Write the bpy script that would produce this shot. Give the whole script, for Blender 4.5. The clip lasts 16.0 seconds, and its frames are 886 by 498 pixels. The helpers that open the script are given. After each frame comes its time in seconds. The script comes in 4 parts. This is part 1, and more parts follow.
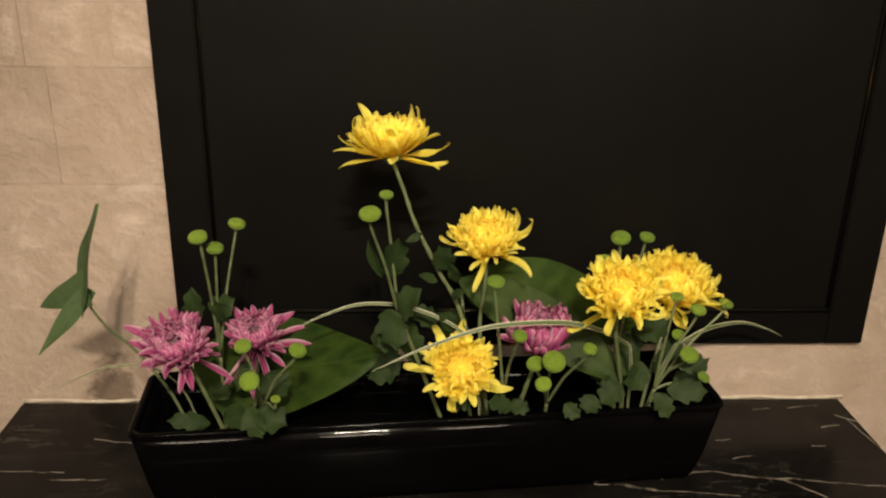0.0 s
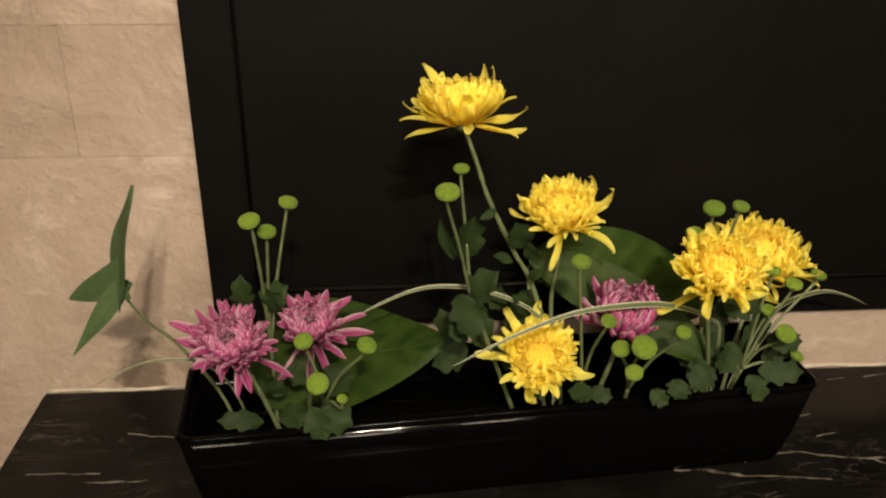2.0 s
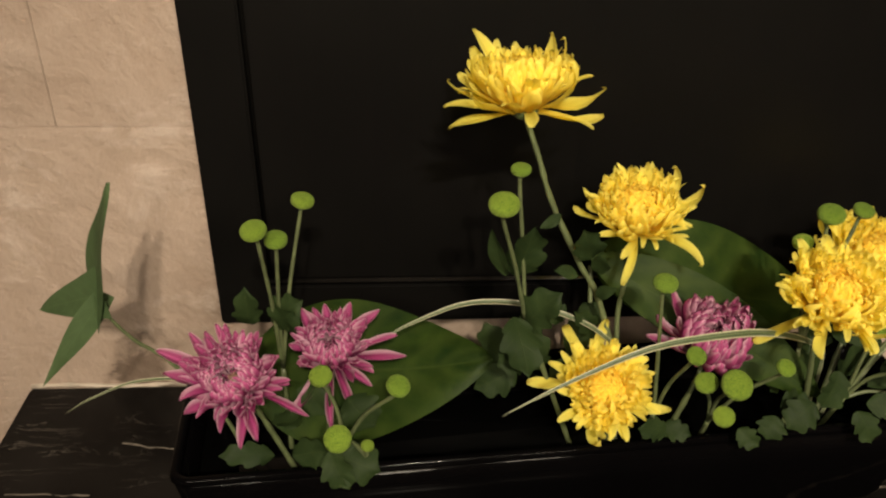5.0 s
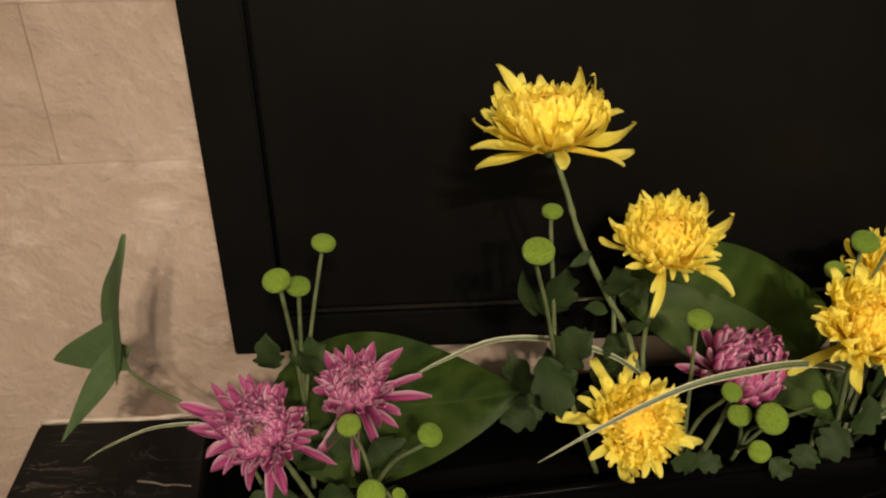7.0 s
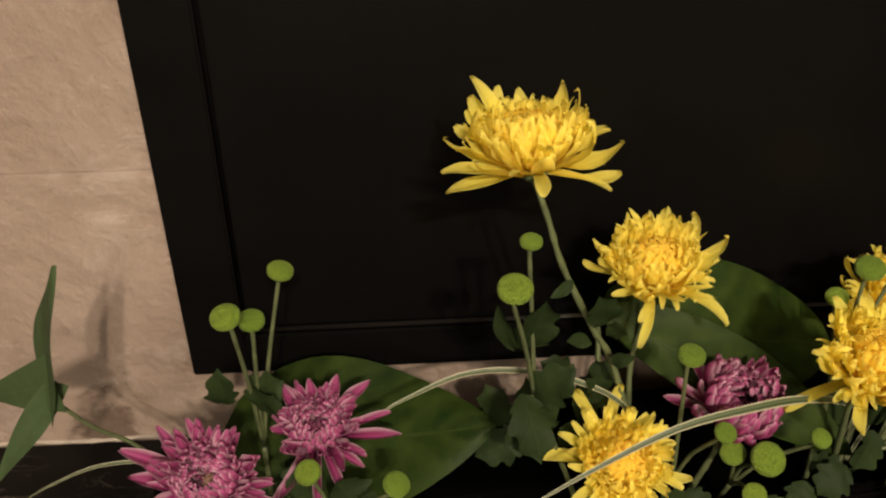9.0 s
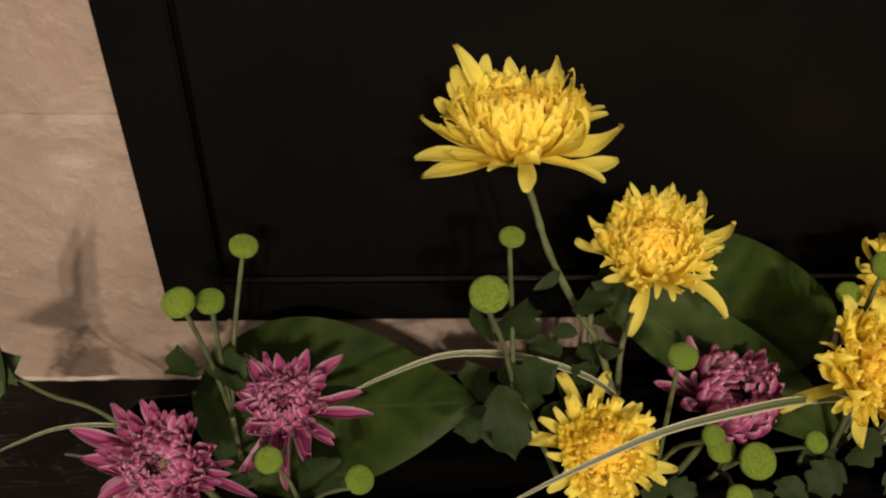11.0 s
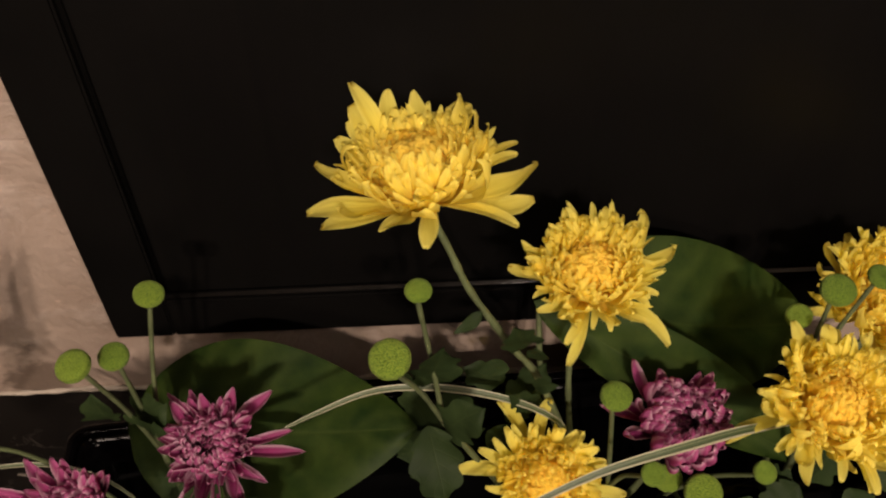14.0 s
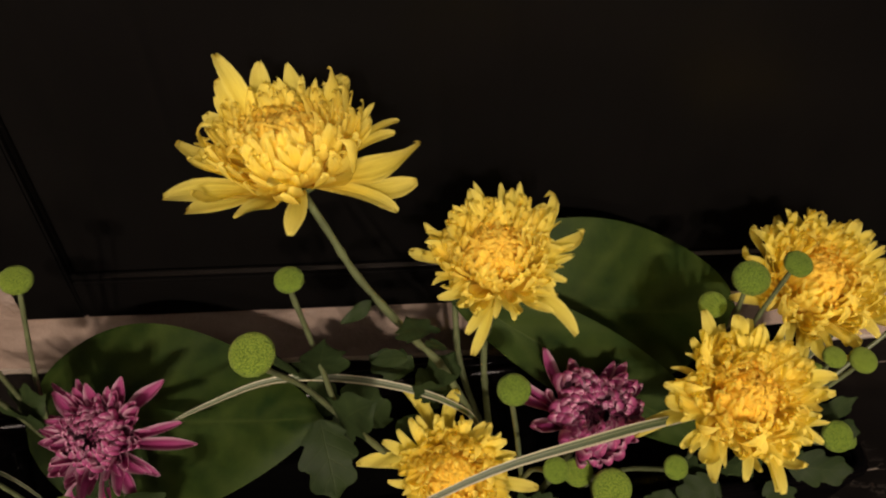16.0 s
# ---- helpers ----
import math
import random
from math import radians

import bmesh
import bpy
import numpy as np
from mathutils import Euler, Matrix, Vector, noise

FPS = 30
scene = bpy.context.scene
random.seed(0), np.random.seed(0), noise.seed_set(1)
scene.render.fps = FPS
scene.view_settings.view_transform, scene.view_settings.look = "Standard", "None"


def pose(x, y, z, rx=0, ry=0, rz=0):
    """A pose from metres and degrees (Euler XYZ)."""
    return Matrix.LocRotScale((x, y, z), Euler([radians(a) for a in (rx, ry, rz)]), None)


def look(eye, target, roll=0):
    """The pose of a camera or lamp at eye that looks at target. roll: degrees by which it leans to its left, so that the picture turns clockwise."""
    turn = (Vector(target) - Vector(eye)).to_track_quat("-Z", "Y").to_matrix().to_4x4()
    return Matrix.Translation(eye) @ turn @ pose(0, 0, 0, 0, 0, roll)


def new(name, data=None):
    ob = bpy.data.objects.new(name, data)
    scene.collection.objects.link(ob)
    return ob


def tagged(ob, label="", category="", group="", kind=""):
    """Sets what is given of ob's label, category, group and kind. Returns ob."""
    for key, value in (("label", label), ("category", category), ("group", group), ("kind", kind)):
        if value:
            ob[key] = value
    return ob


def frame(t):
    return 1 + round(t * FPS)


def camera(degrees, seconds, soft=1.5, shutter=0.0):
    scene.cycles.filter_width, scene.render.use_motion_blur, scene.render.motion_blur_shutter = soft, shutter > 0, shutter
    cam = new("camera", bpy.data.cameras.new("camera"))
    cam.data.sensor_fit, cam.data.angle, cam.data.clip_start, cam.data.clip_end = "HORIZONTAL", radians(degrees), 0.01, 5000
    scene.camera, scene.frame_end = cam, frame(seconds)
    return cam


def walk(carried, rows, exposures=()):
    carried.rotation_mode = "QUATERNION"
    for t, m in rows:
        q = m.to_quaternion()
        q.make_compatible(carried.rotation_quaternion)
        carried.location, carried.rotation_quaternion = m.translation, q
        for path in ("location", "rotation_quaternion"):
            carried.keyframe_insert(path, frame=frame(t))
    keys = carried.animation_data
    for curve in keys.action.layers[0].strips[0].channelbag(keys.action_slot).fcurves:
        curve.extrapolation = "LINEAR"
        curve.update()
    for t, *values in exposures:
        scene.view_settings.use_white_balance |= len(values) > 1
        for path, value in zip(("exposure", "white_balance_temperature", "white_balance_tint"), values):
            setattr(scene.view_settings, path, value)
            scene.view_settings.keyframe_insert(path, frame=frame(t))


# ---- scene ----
cam = camera(54.2, 16.0, soft=2.2)
METRES, EYE, TILT, LEAN, TURN = 0.57, 0.499, -21.0, -1.0, -2.3
ROWS = [
    (0.0, 0.0, 0.0, 0.0, -0.0, 0.0, -0.0),
    (0.5, -0.0332, 0.0404, 0.0174, -0.2, -1.02, 0.21),
    (1.0, -0.0675, 0.0789, 0.0327, -0.57, -2.32, 0.63),
    (1.5, -0.0983, 0.1077, 0.0483, -0.93, -3.39, 1.15),
    (2.0, -0.1267, 0.135, 0.0538, -1.27, -4.1, 1.21),
    (2.5, -0.1185, 0.1878, 0.0685, -1.05, -5.22, 0.39),
    (3.0, -0.1262, 0.2433, 0.088, -0.32, -6.58, -0.4),
    (3.5, -0.1333, 0.2886, 0.105, 0.38, -8.18, -0.13),
    (4.0, -0.1215, 0.3246, 0.1178, 0.86, -9.4, -0.09),
    (6.5, -0.1994, 0.394, 0.1892, -0.77, -10.4, 1.57),
    (7.0, -0.1891, 0.4039, 0.2021, -0.72, -11.13, 1.74),
    (7.5, -0.1791, 0.4171, 0.215, -0.78, -11.39, 1.72),
    (8.0, -0.168, 0.4392, 0.2239, -0.97, -11.51, 1.71),
    (8.5, -0.1609, 0.4558, 0.2332, -1.26, -12.03, 1.57),
    (9.0, -0.1722, 0.4929, 0.2345, -1.72, -12.72, 1.48),
    (11.5, -0.1179, 0.5882, 0.3075, 0.74, -21.7, -0.43),
    (12.0, -0.1065, 0.5967, 0.3174, 1.15, -22.83, -0.07),
    (12.5, -0.0946, 0.6092, 0.3355, 1.66, -23.38, 0.37),
    (13.0, -0.0887, 0.625, 0.353, 1.8, -23.64, 0.71),
    (13.5, -0.0738, 0.6482, 0.3619, 1.24, -23.97, 1.31),
    (14.0, -0.0465, 0.6567, 0.3604, 0.59, -24.38, 1.84),
    (14.5, -0.0202, 0.669, 0.3642, 0.21, -24.86, 1.84),
    (15.0, 0.0046, 0.6861, 0.3613, -0.02, -25.18, 1.73),
    (15.5, 0.0199, 0.6951, 0.3548, -0.1, -25.76, 1.43),
    (16.0, 0.0292, 0.701, 0.3494, -0.09, -26.28, 1.24),
]

BASE = pose(0, 0, EYE, TILT, LEAN, TURN)
EXPOSURES = [(0.0, -0.1, 6400, 8), (4.0, -0.16, 6400, 8), (9.0, -0.43, 6400, 14), (12.5, -0.60, 6350, 20), (16.0, -0.62, 6350, 22)]
walk(cam, [(t, BASE @ pose(METRES * x, METRES * y, METRES * z, 90 + pitch, roll, yaw)) for t, x, y, z, yaw, pitch, roll in ROWS], EXPOSURES)

# ---- light ----
world = bpy.data.worlds.new("world")
world.use_nodes = True
world.node_tree.nodes["Background"].inputs[0].default_value = (1.0, 0.85, 0.7, 1)
world.node_tree.nodes["Background"].inputs[1].default_value = 0.02
scene.world = world


def lamp(name, eye, target, watts, size, colour):
    data = bpy.data.lights.new(name, "AREA")
    data.shape, data.size, data.energy, data.color = "DISK", size, watts, colour
    ob = new(name, data)
    ob.matrix_world = look(eye, target)
    return ob


WARM = (1.0, 0.84, 0.64)
for side in (-0.055, 0.055):
    data = bpy.data.lights.new("ceiling_spot", "SPOT")
    data.energy, data.color, data.shadow_soft_size, data.spot_size, data.spot_blend = 186, WARM, 0.022, radians(48), 1.0
    new("ceiling_spot", data).matrix_world = look((0.07 + side, -0.93, 1.50), (0.05, 0.72, 0.12))
# unseen fill lamps, added to lift the shade that the spots leave
for place, watts in (((-0.65, -1.4, 1.66), 34), ((0.65, -1.4, 1.66), 34), ((0.1, -0.3, 1.66), 10), ((0.1, -2.1, 1.66), 46)):
    lamp("fill_lamp", place, (0.05, 0.70, 0.12), watts, 0.34, WARM)


# ---- materials ----
def material(name):
    m = bpy.data.materials.new(name)
    m.use_nodes = True
    return m, m.node_tree, m.node_tree.nodes["Principled BSDF"]


def node(tree, kind, **values):
    n = tree.nodes.new(kind)
    for key, value in values.items():
        if key in n.inputs:
            n.inputs[key].default_value = value
    return n


def coords(tree, which="Object"):
    return tree.nodes.new("ShaderNodeTexCoord").outputs[which]


def noise_tex(tree, vector, scale, detail=4.0, rough=0.55, distort=0.0):
    n = node(tree, "ShaderNodeTexNoise", Scale=scale, Detail=detail, Roughness=rough, Distortion=distort)
    tree.links.new(vector, n.inputs["Vector"])
    return n.outputs["Fac"]


def ramp(tree, fac, stops):
    r = tree.nodes.new("ShaderNodeValToRGB")
    e = r.color_ramp.elements
    while len(e) < len(stops):
        e.new(0.5)
    for el, (p, c) in zip(e, stops):
        el.position, el.color = p, (*c, 1) if len(c) == 3 else c
    tree.links.new(fac, r.inputs[0])
    return r.outputs[0]


def mix(tree, fac, a, b, how="MIX"):
    m = tree.nodes.new("ShaderNodeMix")
    m.data_type, m.blend_type = "RGBA", how
    for socket, v in ((m.inputs[0], fac), (m.inputs[6], a), (m.inputs[7], b)):
        if isinstance(v, (int, float)):
            socket.default_value = v
        elif isinstance(v, tuple):
            socket.default_value = (*v, 1)
        else:
            tree.links.new(v, socket)
    return m.outputs[2]


def calc(tree, op, a, b=0.0, c=0.0):
    m = tree.nodes.new("ShaderNodeMath")
    m.operation = op
    for socket, v in zip(m.inputs, (a, b, c)):
        if isinstance(v, (int, float)):
            socket.default_value = v
        else:
            tree.links.new(v, socket)
    return m.outputs[0]


def bump(tree, bsdf, height, strength, distance):
    b = node(tree, "ShaderNodeBump", Strength=strength, Distance=distance)
    tree.links.new(height, b.inputs["Height"])
    tree.links.new(b.outputs[0], bsdf.inputs["Normal"])


def split(tree, vector):
    n = tree.nodes.new("ShaderNodeSeparateXYZ")
    tree.links.new(vector, n.inputs[0])
    return n.outputs


def random_of(tree):
    return tree.nodes.new("ShaderNodeObjectInfo").outputs["Random"]


def see_through(tree, bsdf, colour, share, clear=0.0):
    """Lets some light through a thin petal or leaf: scattered, and a clear share straight on."""
    t = tree.nodes.new("ShaderNodeBsdfTranslucent")
    tree.links.new(colour, t.inputs[0])
    m = tree.nodes.new("ShaderNodeMixShader")
    m.inputs[0].default_value = share
    tree.links.new(bsdf.outputs[0], m.inputs[1])
    tree.links.new(t.outputs[0], m.inputs[2])
    if clear:
        straight, both = tree.nodes.new("ShaderNodeBsdfTransparent"), tree.nodes.new("ShaderNodeMixShader")
        tree.links.new(colour, straight.inputs[0])
        both.inputs[0].default_value = clear
        tree.links.new(m.outputs[0], both.inputs[1])
        tree.links.new(straight.outputs[0], both.inputs[2])
        m = both
    tree.links.new(m.outputs[0], tree.nodes["Material Output"].inputs[0])


def stone_wall():
    """Worn pale limestone: soft clouds, pale scuffs, pits and thin chipped edges."""
    m, t, b = material("limestone")
    c = coords(t)
    big = noise_tex(t, c, 6.0, 5, 0.6, 0.5)
    mid = noise_tex(t, c, 24.0, 7, 0.66, 0.15)
    fine = noise_tex(t, c, 130.0, 5, 0.65)
    scuff = node(t, "ShaderNodeMapping")
    scuff.inputs["Scale"].default_value = (17, 17, 21)
    scuff.inputs["Location"].default_value = (3.1, 0, 1.7)
    t.links.new(c, scuff.inputs[0])
    marks = noise_tex(t, scuff.outputs[0], 1.0, 8, 0.70, 0.5)
    col = ramp(t, big, [(0.30, (0.1729, 0.1263, 0.0951)), (0.5, (0.2257, 0.1721, 0.1354)), (0.72, (0.2658, 0.2100, 0.1728))])
    col = mix(t, ramp(t, mid, [(0.42, (0, 0, 0)), (0.72, (0.55, 0.55, 0.55))]), col, (0.2658, 0.2133, 0.1763))
    col = mix(t, ramp(t, marks, [(0.54, (0, 0, 0)), (0.66, (0.52, 0.52, 0.52))]), col, (0.34, 0.288, 0.25))
    col = mix(t, ramp(t, marks, [(0.30, (0.4750, 0.4680, 0.5060)), (0.37, (0, 0, 0))]), col, (0.1362, 0.0948, 0.0695))
    col = mix(t, ramp(t, fine, [(0.62, (0, 0, 0)), (0.74, (0.3800, 0.3744, 0.4048))]), col, (0.1605, 0.1162, 0.0856))
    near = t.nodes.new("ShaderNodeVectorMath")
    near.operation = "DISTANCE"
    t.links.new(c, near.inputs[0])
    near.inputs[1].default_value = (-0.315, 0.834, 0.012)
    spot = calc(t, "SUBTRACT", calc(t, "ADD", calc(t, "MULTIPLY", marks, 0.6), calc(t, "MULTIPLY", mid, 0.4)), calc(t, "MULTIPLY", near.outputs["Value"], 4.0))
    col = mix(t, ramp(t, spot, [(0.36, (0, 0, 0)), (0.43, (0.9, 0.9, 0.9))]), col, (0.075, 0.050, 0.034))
    tone = ramp(t, random_of(t), [(0, (0.79, 0.775, 0.76)), (1, (0.92, 0.915, 0.905))])
    col = mix(t, 1.0, col, tone, "MULTIPLY")
    t.links.new(col, b.inputs["Base Color"])
    b.inputs["Roughness"].default_value = 0.72
    h = calc(t, "ADD", calc(t, "MULTIPLY", big, 1.6), calc(t, "ADD", calc(t, "MULTIPLY", mid, 0.7), calc(t, "ADD", calc(t, "MULTIPLY", marks, 0.5), calc(t, "MULTIPLY", fine, 0.05))))
    bump(t, b, h, 0.85, 0.007)
    return m


def plain(name, colour, rough=0.6, spread=0.15, scale=30.0, metal=0.0, shine=0.5, relief=0.0):
    m, t, b = material(name)
    n = noise_tex(t, coords(t), scale, 5)
    lo = tuple(v * (1 - spread) for v in colour)
    hi = tuple(min(1, v * (1 + spread)) for v in colour)
    t.links.new(ramp(t, n, [(0.3, lo), (0.7, hi)]), b.inputs["Base Color"])
    b.inputs["Roughness"].default_value, b.inputs["Metallic"].default_value = rough, metal
    b.inputs["Specular IOR Level"].default_value = shine
    if relief:
        bump(t, b, n, relief, 0.002)
    return m


def lacquer(name, streaks):
    """Black painted board with faint upright brush streaks."""
    m, t, b = material(name)
    s = node(t, "ShaderNodeMapping")
    s.inputs["Scale"].default_value = (150, 150, 3) if streaks else (20, 20, 20)
    t.links.new(coords(t), s.inputs[0])
    n = noise_tex(t, s.outputs[0], 1.0, 5, 0.6)
    dust = noise_tex(t, coords(t), 9.0, 4)
    col = ramp(t, n, [(0.3, (0.0018, 0.0017, 0.0016)), (0.7, (0.0023, 0.0021, 0.0019))])
    col = mix(t, ramp(t, dust, [(0.45, (0, 0, 0)), (0.8, (0.4, 0.4, 0.4))]), col, (0.0042, 0.0038, 0.0034))
    t.links.new(col, b.inputs["Base Color"])
    b.inputs["Roughness"].default_value = 0.38
    b.inputs["Specular IOR Level"].default_value = 0.10
    bump(t, b, n, 0.006, 0.0004)
    return m


def marble(name, veins):
    """Black marble: white veins along the given lines (x, y, x, y, width), fine cloudy threads elsewhere."""
    m, t, b = material(name)
    c = coords(t)
    warp = t.nodes.new("ShaderNodeTexNoise")
    warp.inputs["Scale"].default_value, warp.inputs["Detail"].default_value = 22.0, 6
    t.links.new(c, warp.inputs["Vector"])
    off = t.nodes.new("ShaderNodeVectorMath")
    off.operation = "MULTIPLY_ADD"
    t.links.new(warp.outputs["Color"], off.inputs[0])
    off.inputs[1].default_value, off.inputs[2].default_value = (0.016, 0.016, 0.0), (-0.008, -0.008, 0)
    at = t.nodes.new("ShaderNodeVectorMath")
    t.links.new(c, at.inputs[0]), t.links.new(off.outputs[0], at.inputs[1])
    px, py, _ = split(t, at.outputs[0])
    total = None
    rag = noise_tex(t, c, 90.0, 5, 0.7)
    for x0, y0, x1, y1, w in veins:
        dx, dy = x1 - x0, y1 - y0
        n2 = dx * dx + dy * dy
        along = calc(t, "ADD", calc(t, "MULTIPLY", calc(t, "SUBTRACT", px, x0), dx / n2), calc(t, "MULTIPLY", calc(t, "SUBTRACT", py, y0), dy / n2))
        along = calc(t, "MINIMUM", calc(t, "MAXIMUM", along, 0.0), 1.0)
        ex = calc(t, "SUBTRACT", px, calc(t, "MULTIPLY_ADD", along, dx, x0))
        ey = calc(t, "SUBTRACT", py, calc(t, "MULTIPLY_ADD", along, dy, y0))
        d = calc(t, "SQRT", calc(t, "ADD", calc(t, "MULTIPLY", ex, ex), calc(t, "MULTIPLY", ey, ey)))
        near = calc(t, "MAXIMUM", calc(t, "SUBTRACT", 1.0, calc(t, "DIVIDE", d, calc(t, "MULTIPLY", rag, 1.35 * w))), 0.0)
        total = near if total is None else calc(t, "MAXIMUM", total, near)
    thread = node(t, "ShaderNodeMapping")
    thread.inputs["Scale"].default_value = (5, 26, 5)
    thread.inputs["Rotation"].default_value = (0, 0, 0.12)
    t.links.new(at.outputs[0], thread.inputs[0])
    f = noise_tex(t, thread.outputs[0], 1.5, 7, 0.65, 1.2)
    line = calc(t, "ABSOLUTE", calc(t, "SUBTRACT", f, 0.5))
    patch = noise_tex(t, c, 11.0, 3)
    faint = calc(t, "MULTIPLY", ramp(t, line, [(0.0, (1, 1, 1)), (0.012, (0, 0, 0))]), ramp(t, patch, [(0.42, (0, 0, 0)), (0.70, (0.30, 0.30, 0.30))]))
    broken = ramp(t, noise_tex(t, c, 48.0, 4, 0.7), [(0.36, (0.08, 0.08, 0.08)), (0.62, (1, 1, 1))])
    amount = calc(t, "MINIMUM", calc(t, "ADD", calc(t, "MULTIPLY", total, broken), faint), 1.0)
    body = ramp(t, noise_tex(t, c, 14.0, 5), [(0.35, (0.0018, 0.0016, 0.0015)), (0.7, (0.0052, 0.0046, 0.0042))])
    col = mix(t, ramp(t, amount, [(0.05, (0, 0, 0)), (0.6, (0.85, 0.85, 0.85))]), body, (0.125, 0.108, 0.09))
    t.links.new(col, b.inputs["Base Color"])
    b.inputs["Roughness"].default_value = 0.2
    b.inputs["Specular IOR Level"].default_value = 0.13
    return m


def petal_material(name, base, tip, edge, margin, deep, random_spread=0.12, clear=0.0):
    """Petal colour by length (base to tip), with a paler margin; each petal differs a little."""
    m, t, b = material(name)
    uv = coords(t, "UV")
    u, v, _ = split(t, uv)
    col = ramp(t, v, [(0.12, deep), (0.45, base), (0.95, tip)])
    off = calc(t, "MULTIPLY", calc(t, "ABSOLUTE", calc(t, "SUBTRACT", u, 0.5)), 2.0)
    col = mix(t, ramp(t, off, [(0.55, (0, 0, 0)), (1.0, (margin,) * 3)]), col, edge)
    fibre = node(t, "ShaderNodeMapping")
    fibre.inputs["Scale"].default_value = (7, 1.5, 1)
    t.links.new(uv, fibre.inputs[0])
    f = noise_tex(t, fibre.outputs[0], 1.0, 3)
    col = mix(t, 1.0, col, ramp(t, f, [(0.3, (0.90, 0.86, 0.80)), (0.6, (1, 1, 1))]), "MULTIPLY")
    col = mix(t, 1.0, col, ramp(t, random_of(t), [(0, (1 - random_spread,) * 3), (1, (1, 1, 1))]), "MULTIPLY")
    island = t.nodes.new("ShaderNodeNewGeometry").outputs["Random Per Island"]
    col = mix(t, 1.0, col, ramp(t, island, [(0, (1 - random_spread,) * 3), (1, (1, 1, 1))]), "MULTIPLY")
    t.links.new(col, b.inputs["Base Color"])
    b.inputs["Roughness"].default_value, b.inputs["Specular IOR Level"].default_value = 0.7, 0.12
    bump(t, b, f, 0.3, 0.01)
    see_through(t, b, col, 0.60, clear)
    return m


def leaf_material(name, dark, light, vein, veins=7.0, gloss=0.5, through_share=0.15, vein_share=0.35, band=0.10):
    """Leaf with midrib and side veins laid out by its UV (u across, v along)."""
    m, t, b = material(name)
    u, v, _ = split(t, coords(t, "UV"))
    off = calc(t, "MULTIPLY", calc(t, "ABSOLUTE", calc(t, "SUBTRACT", u, 0.5)), 2.0)
    n = noise_tex(t, coords(t), 38.0, 6, 0.65)
    col = ramp(t, n, [(0.3, dark), (0.7, light)])
    rib = ramp(t, off, [(0.0, (1, 1, 1)), (0.05, (0, 0, 0))])
    wave = calc(t, "FRACT", calc(t, "MULTIPLY", calc(t, "SUBTRACT", v, calc(t, "MULTIPLY", off, 0.22)), veins))
    side = ramp(t, calc(t, "ABSOLUTE", calc(t, "SUBTRACT", wave, 0.5)), [(0.0, (0.6, 0.6, 0.6)), (band, (0, 0, 0))])
    lines = mix(t, 1.0, rib, side, "LIGHTEN")
    col = mix(t, calc(t, "MULTIPLY", lines, vein_share), col, vein)
    blotch = noise_tex(t, coords(t), 120.0, 3)
    col = mix(t, 1.0, col, ramp(t, blotch, [(0.3, (0.85, 0.85, 0.85)), (0.7, (1, 1, 1))]), "MULTIPLY")
    col = mix(t, 1.0, col, ramp(t, random_of(t), [(0, (0.75, 0.78, 0.75)), (1, (1, 1, 1))]), "MULTIPLY")
    t.links.new(col, b.inputs["Base Color"])
    b.inputs["Roughness"].default_value, b.inputs["Specular IOR Level"].default_value = gloss, 0.07
    h = calc(t, "SUBTRACT", n, calc(t, "MULTIPLY", lines, 0.35))
    bump(t, b, h, 0.3, 0.0012)
    see_through(t, b, col, through_share)
    return m


def blade_material():
    """Grass blade, green with cream margins and a pale thread."""
    m, t, b = material("variegated_blade")
    u, v, _ = split(t, coords(t, "UV"))
    g = ramp(t, u, [(0.0, (0.32, 0.31, 0.21)), (0.15, (0.32, 0.31, 0.21)), (0.22, (0.028, 0.045, 0.016)), (0.52, (0.042, 0.062, 0.024)),
                    (0.58, (0.12, 0.14, 0.07)), (0.64, (0.036, 0.054, 0.02)), (0.82, (0.042, 0.062, 0.024)), (0.90, (0.32, 0.31, 0.21))])
    s = node(t, "ShaderNodeMapping")
    s.inputs["Scale"].default_value = (60, 4, 1)
    t.links.new(coords(t, "UV"), s.inputs[0])
    n = noise_tex(t, s.outputs[0], 1.0, 4)
    col = mix(t, 1.0, g, ramp(t, n, [(0.3, (0.8, 0.8, 0.8)), (0.7, (1, 1, 1))]), "MULTIPLY")
    t.links.new(col, b.inputs["Base Color"])
    b.inputs["Roughness"].default_value = 0.45
    bump(t, b, n, 0.3, 0.0006)
    see_through(t, b, col, 0.15)
    return m


def bud_material():
    m, t, b = material("green_florets")
    v = node(t, "ShaderNodeTexVoronoi", Scale=15.0)
    t.links.new(coords(t), v.inputs["Vector"])
    d = v.outputs["Distance"]
    n = noise_tex(t, coords(t), 2.0, 3)
    col = ramp(t, d, [(0.0, (0.31, 0.41, 0.05)), (0.40, (0.23, 0.33, 0.034)), (0.70, (0.085, 0.15, 0.012))])
    col = mix(t, ramp(t, n, [(0.35, (0, 0, 0)), (0.7, (0.25, 0.25, 0.25))]), col, (0.20, 0.28, 0.04))
    col = mix(t, 1.0, col, ramp(t, random_of(t), [(0, (0.72, 0.8, 0.8)), (1, (1, 1, 1))]), "MULTIPLY")
    t.links.new(col, b.inputs["Base Color"])
    b.inputs["Roughness"].default_value, b.inputs["Specular IOR Level"].default_value = 0.6, 0.25
    bump(t, b, calc(t, "SUBTRACT", 1.0, d), 0.7, 0.06)
    return m


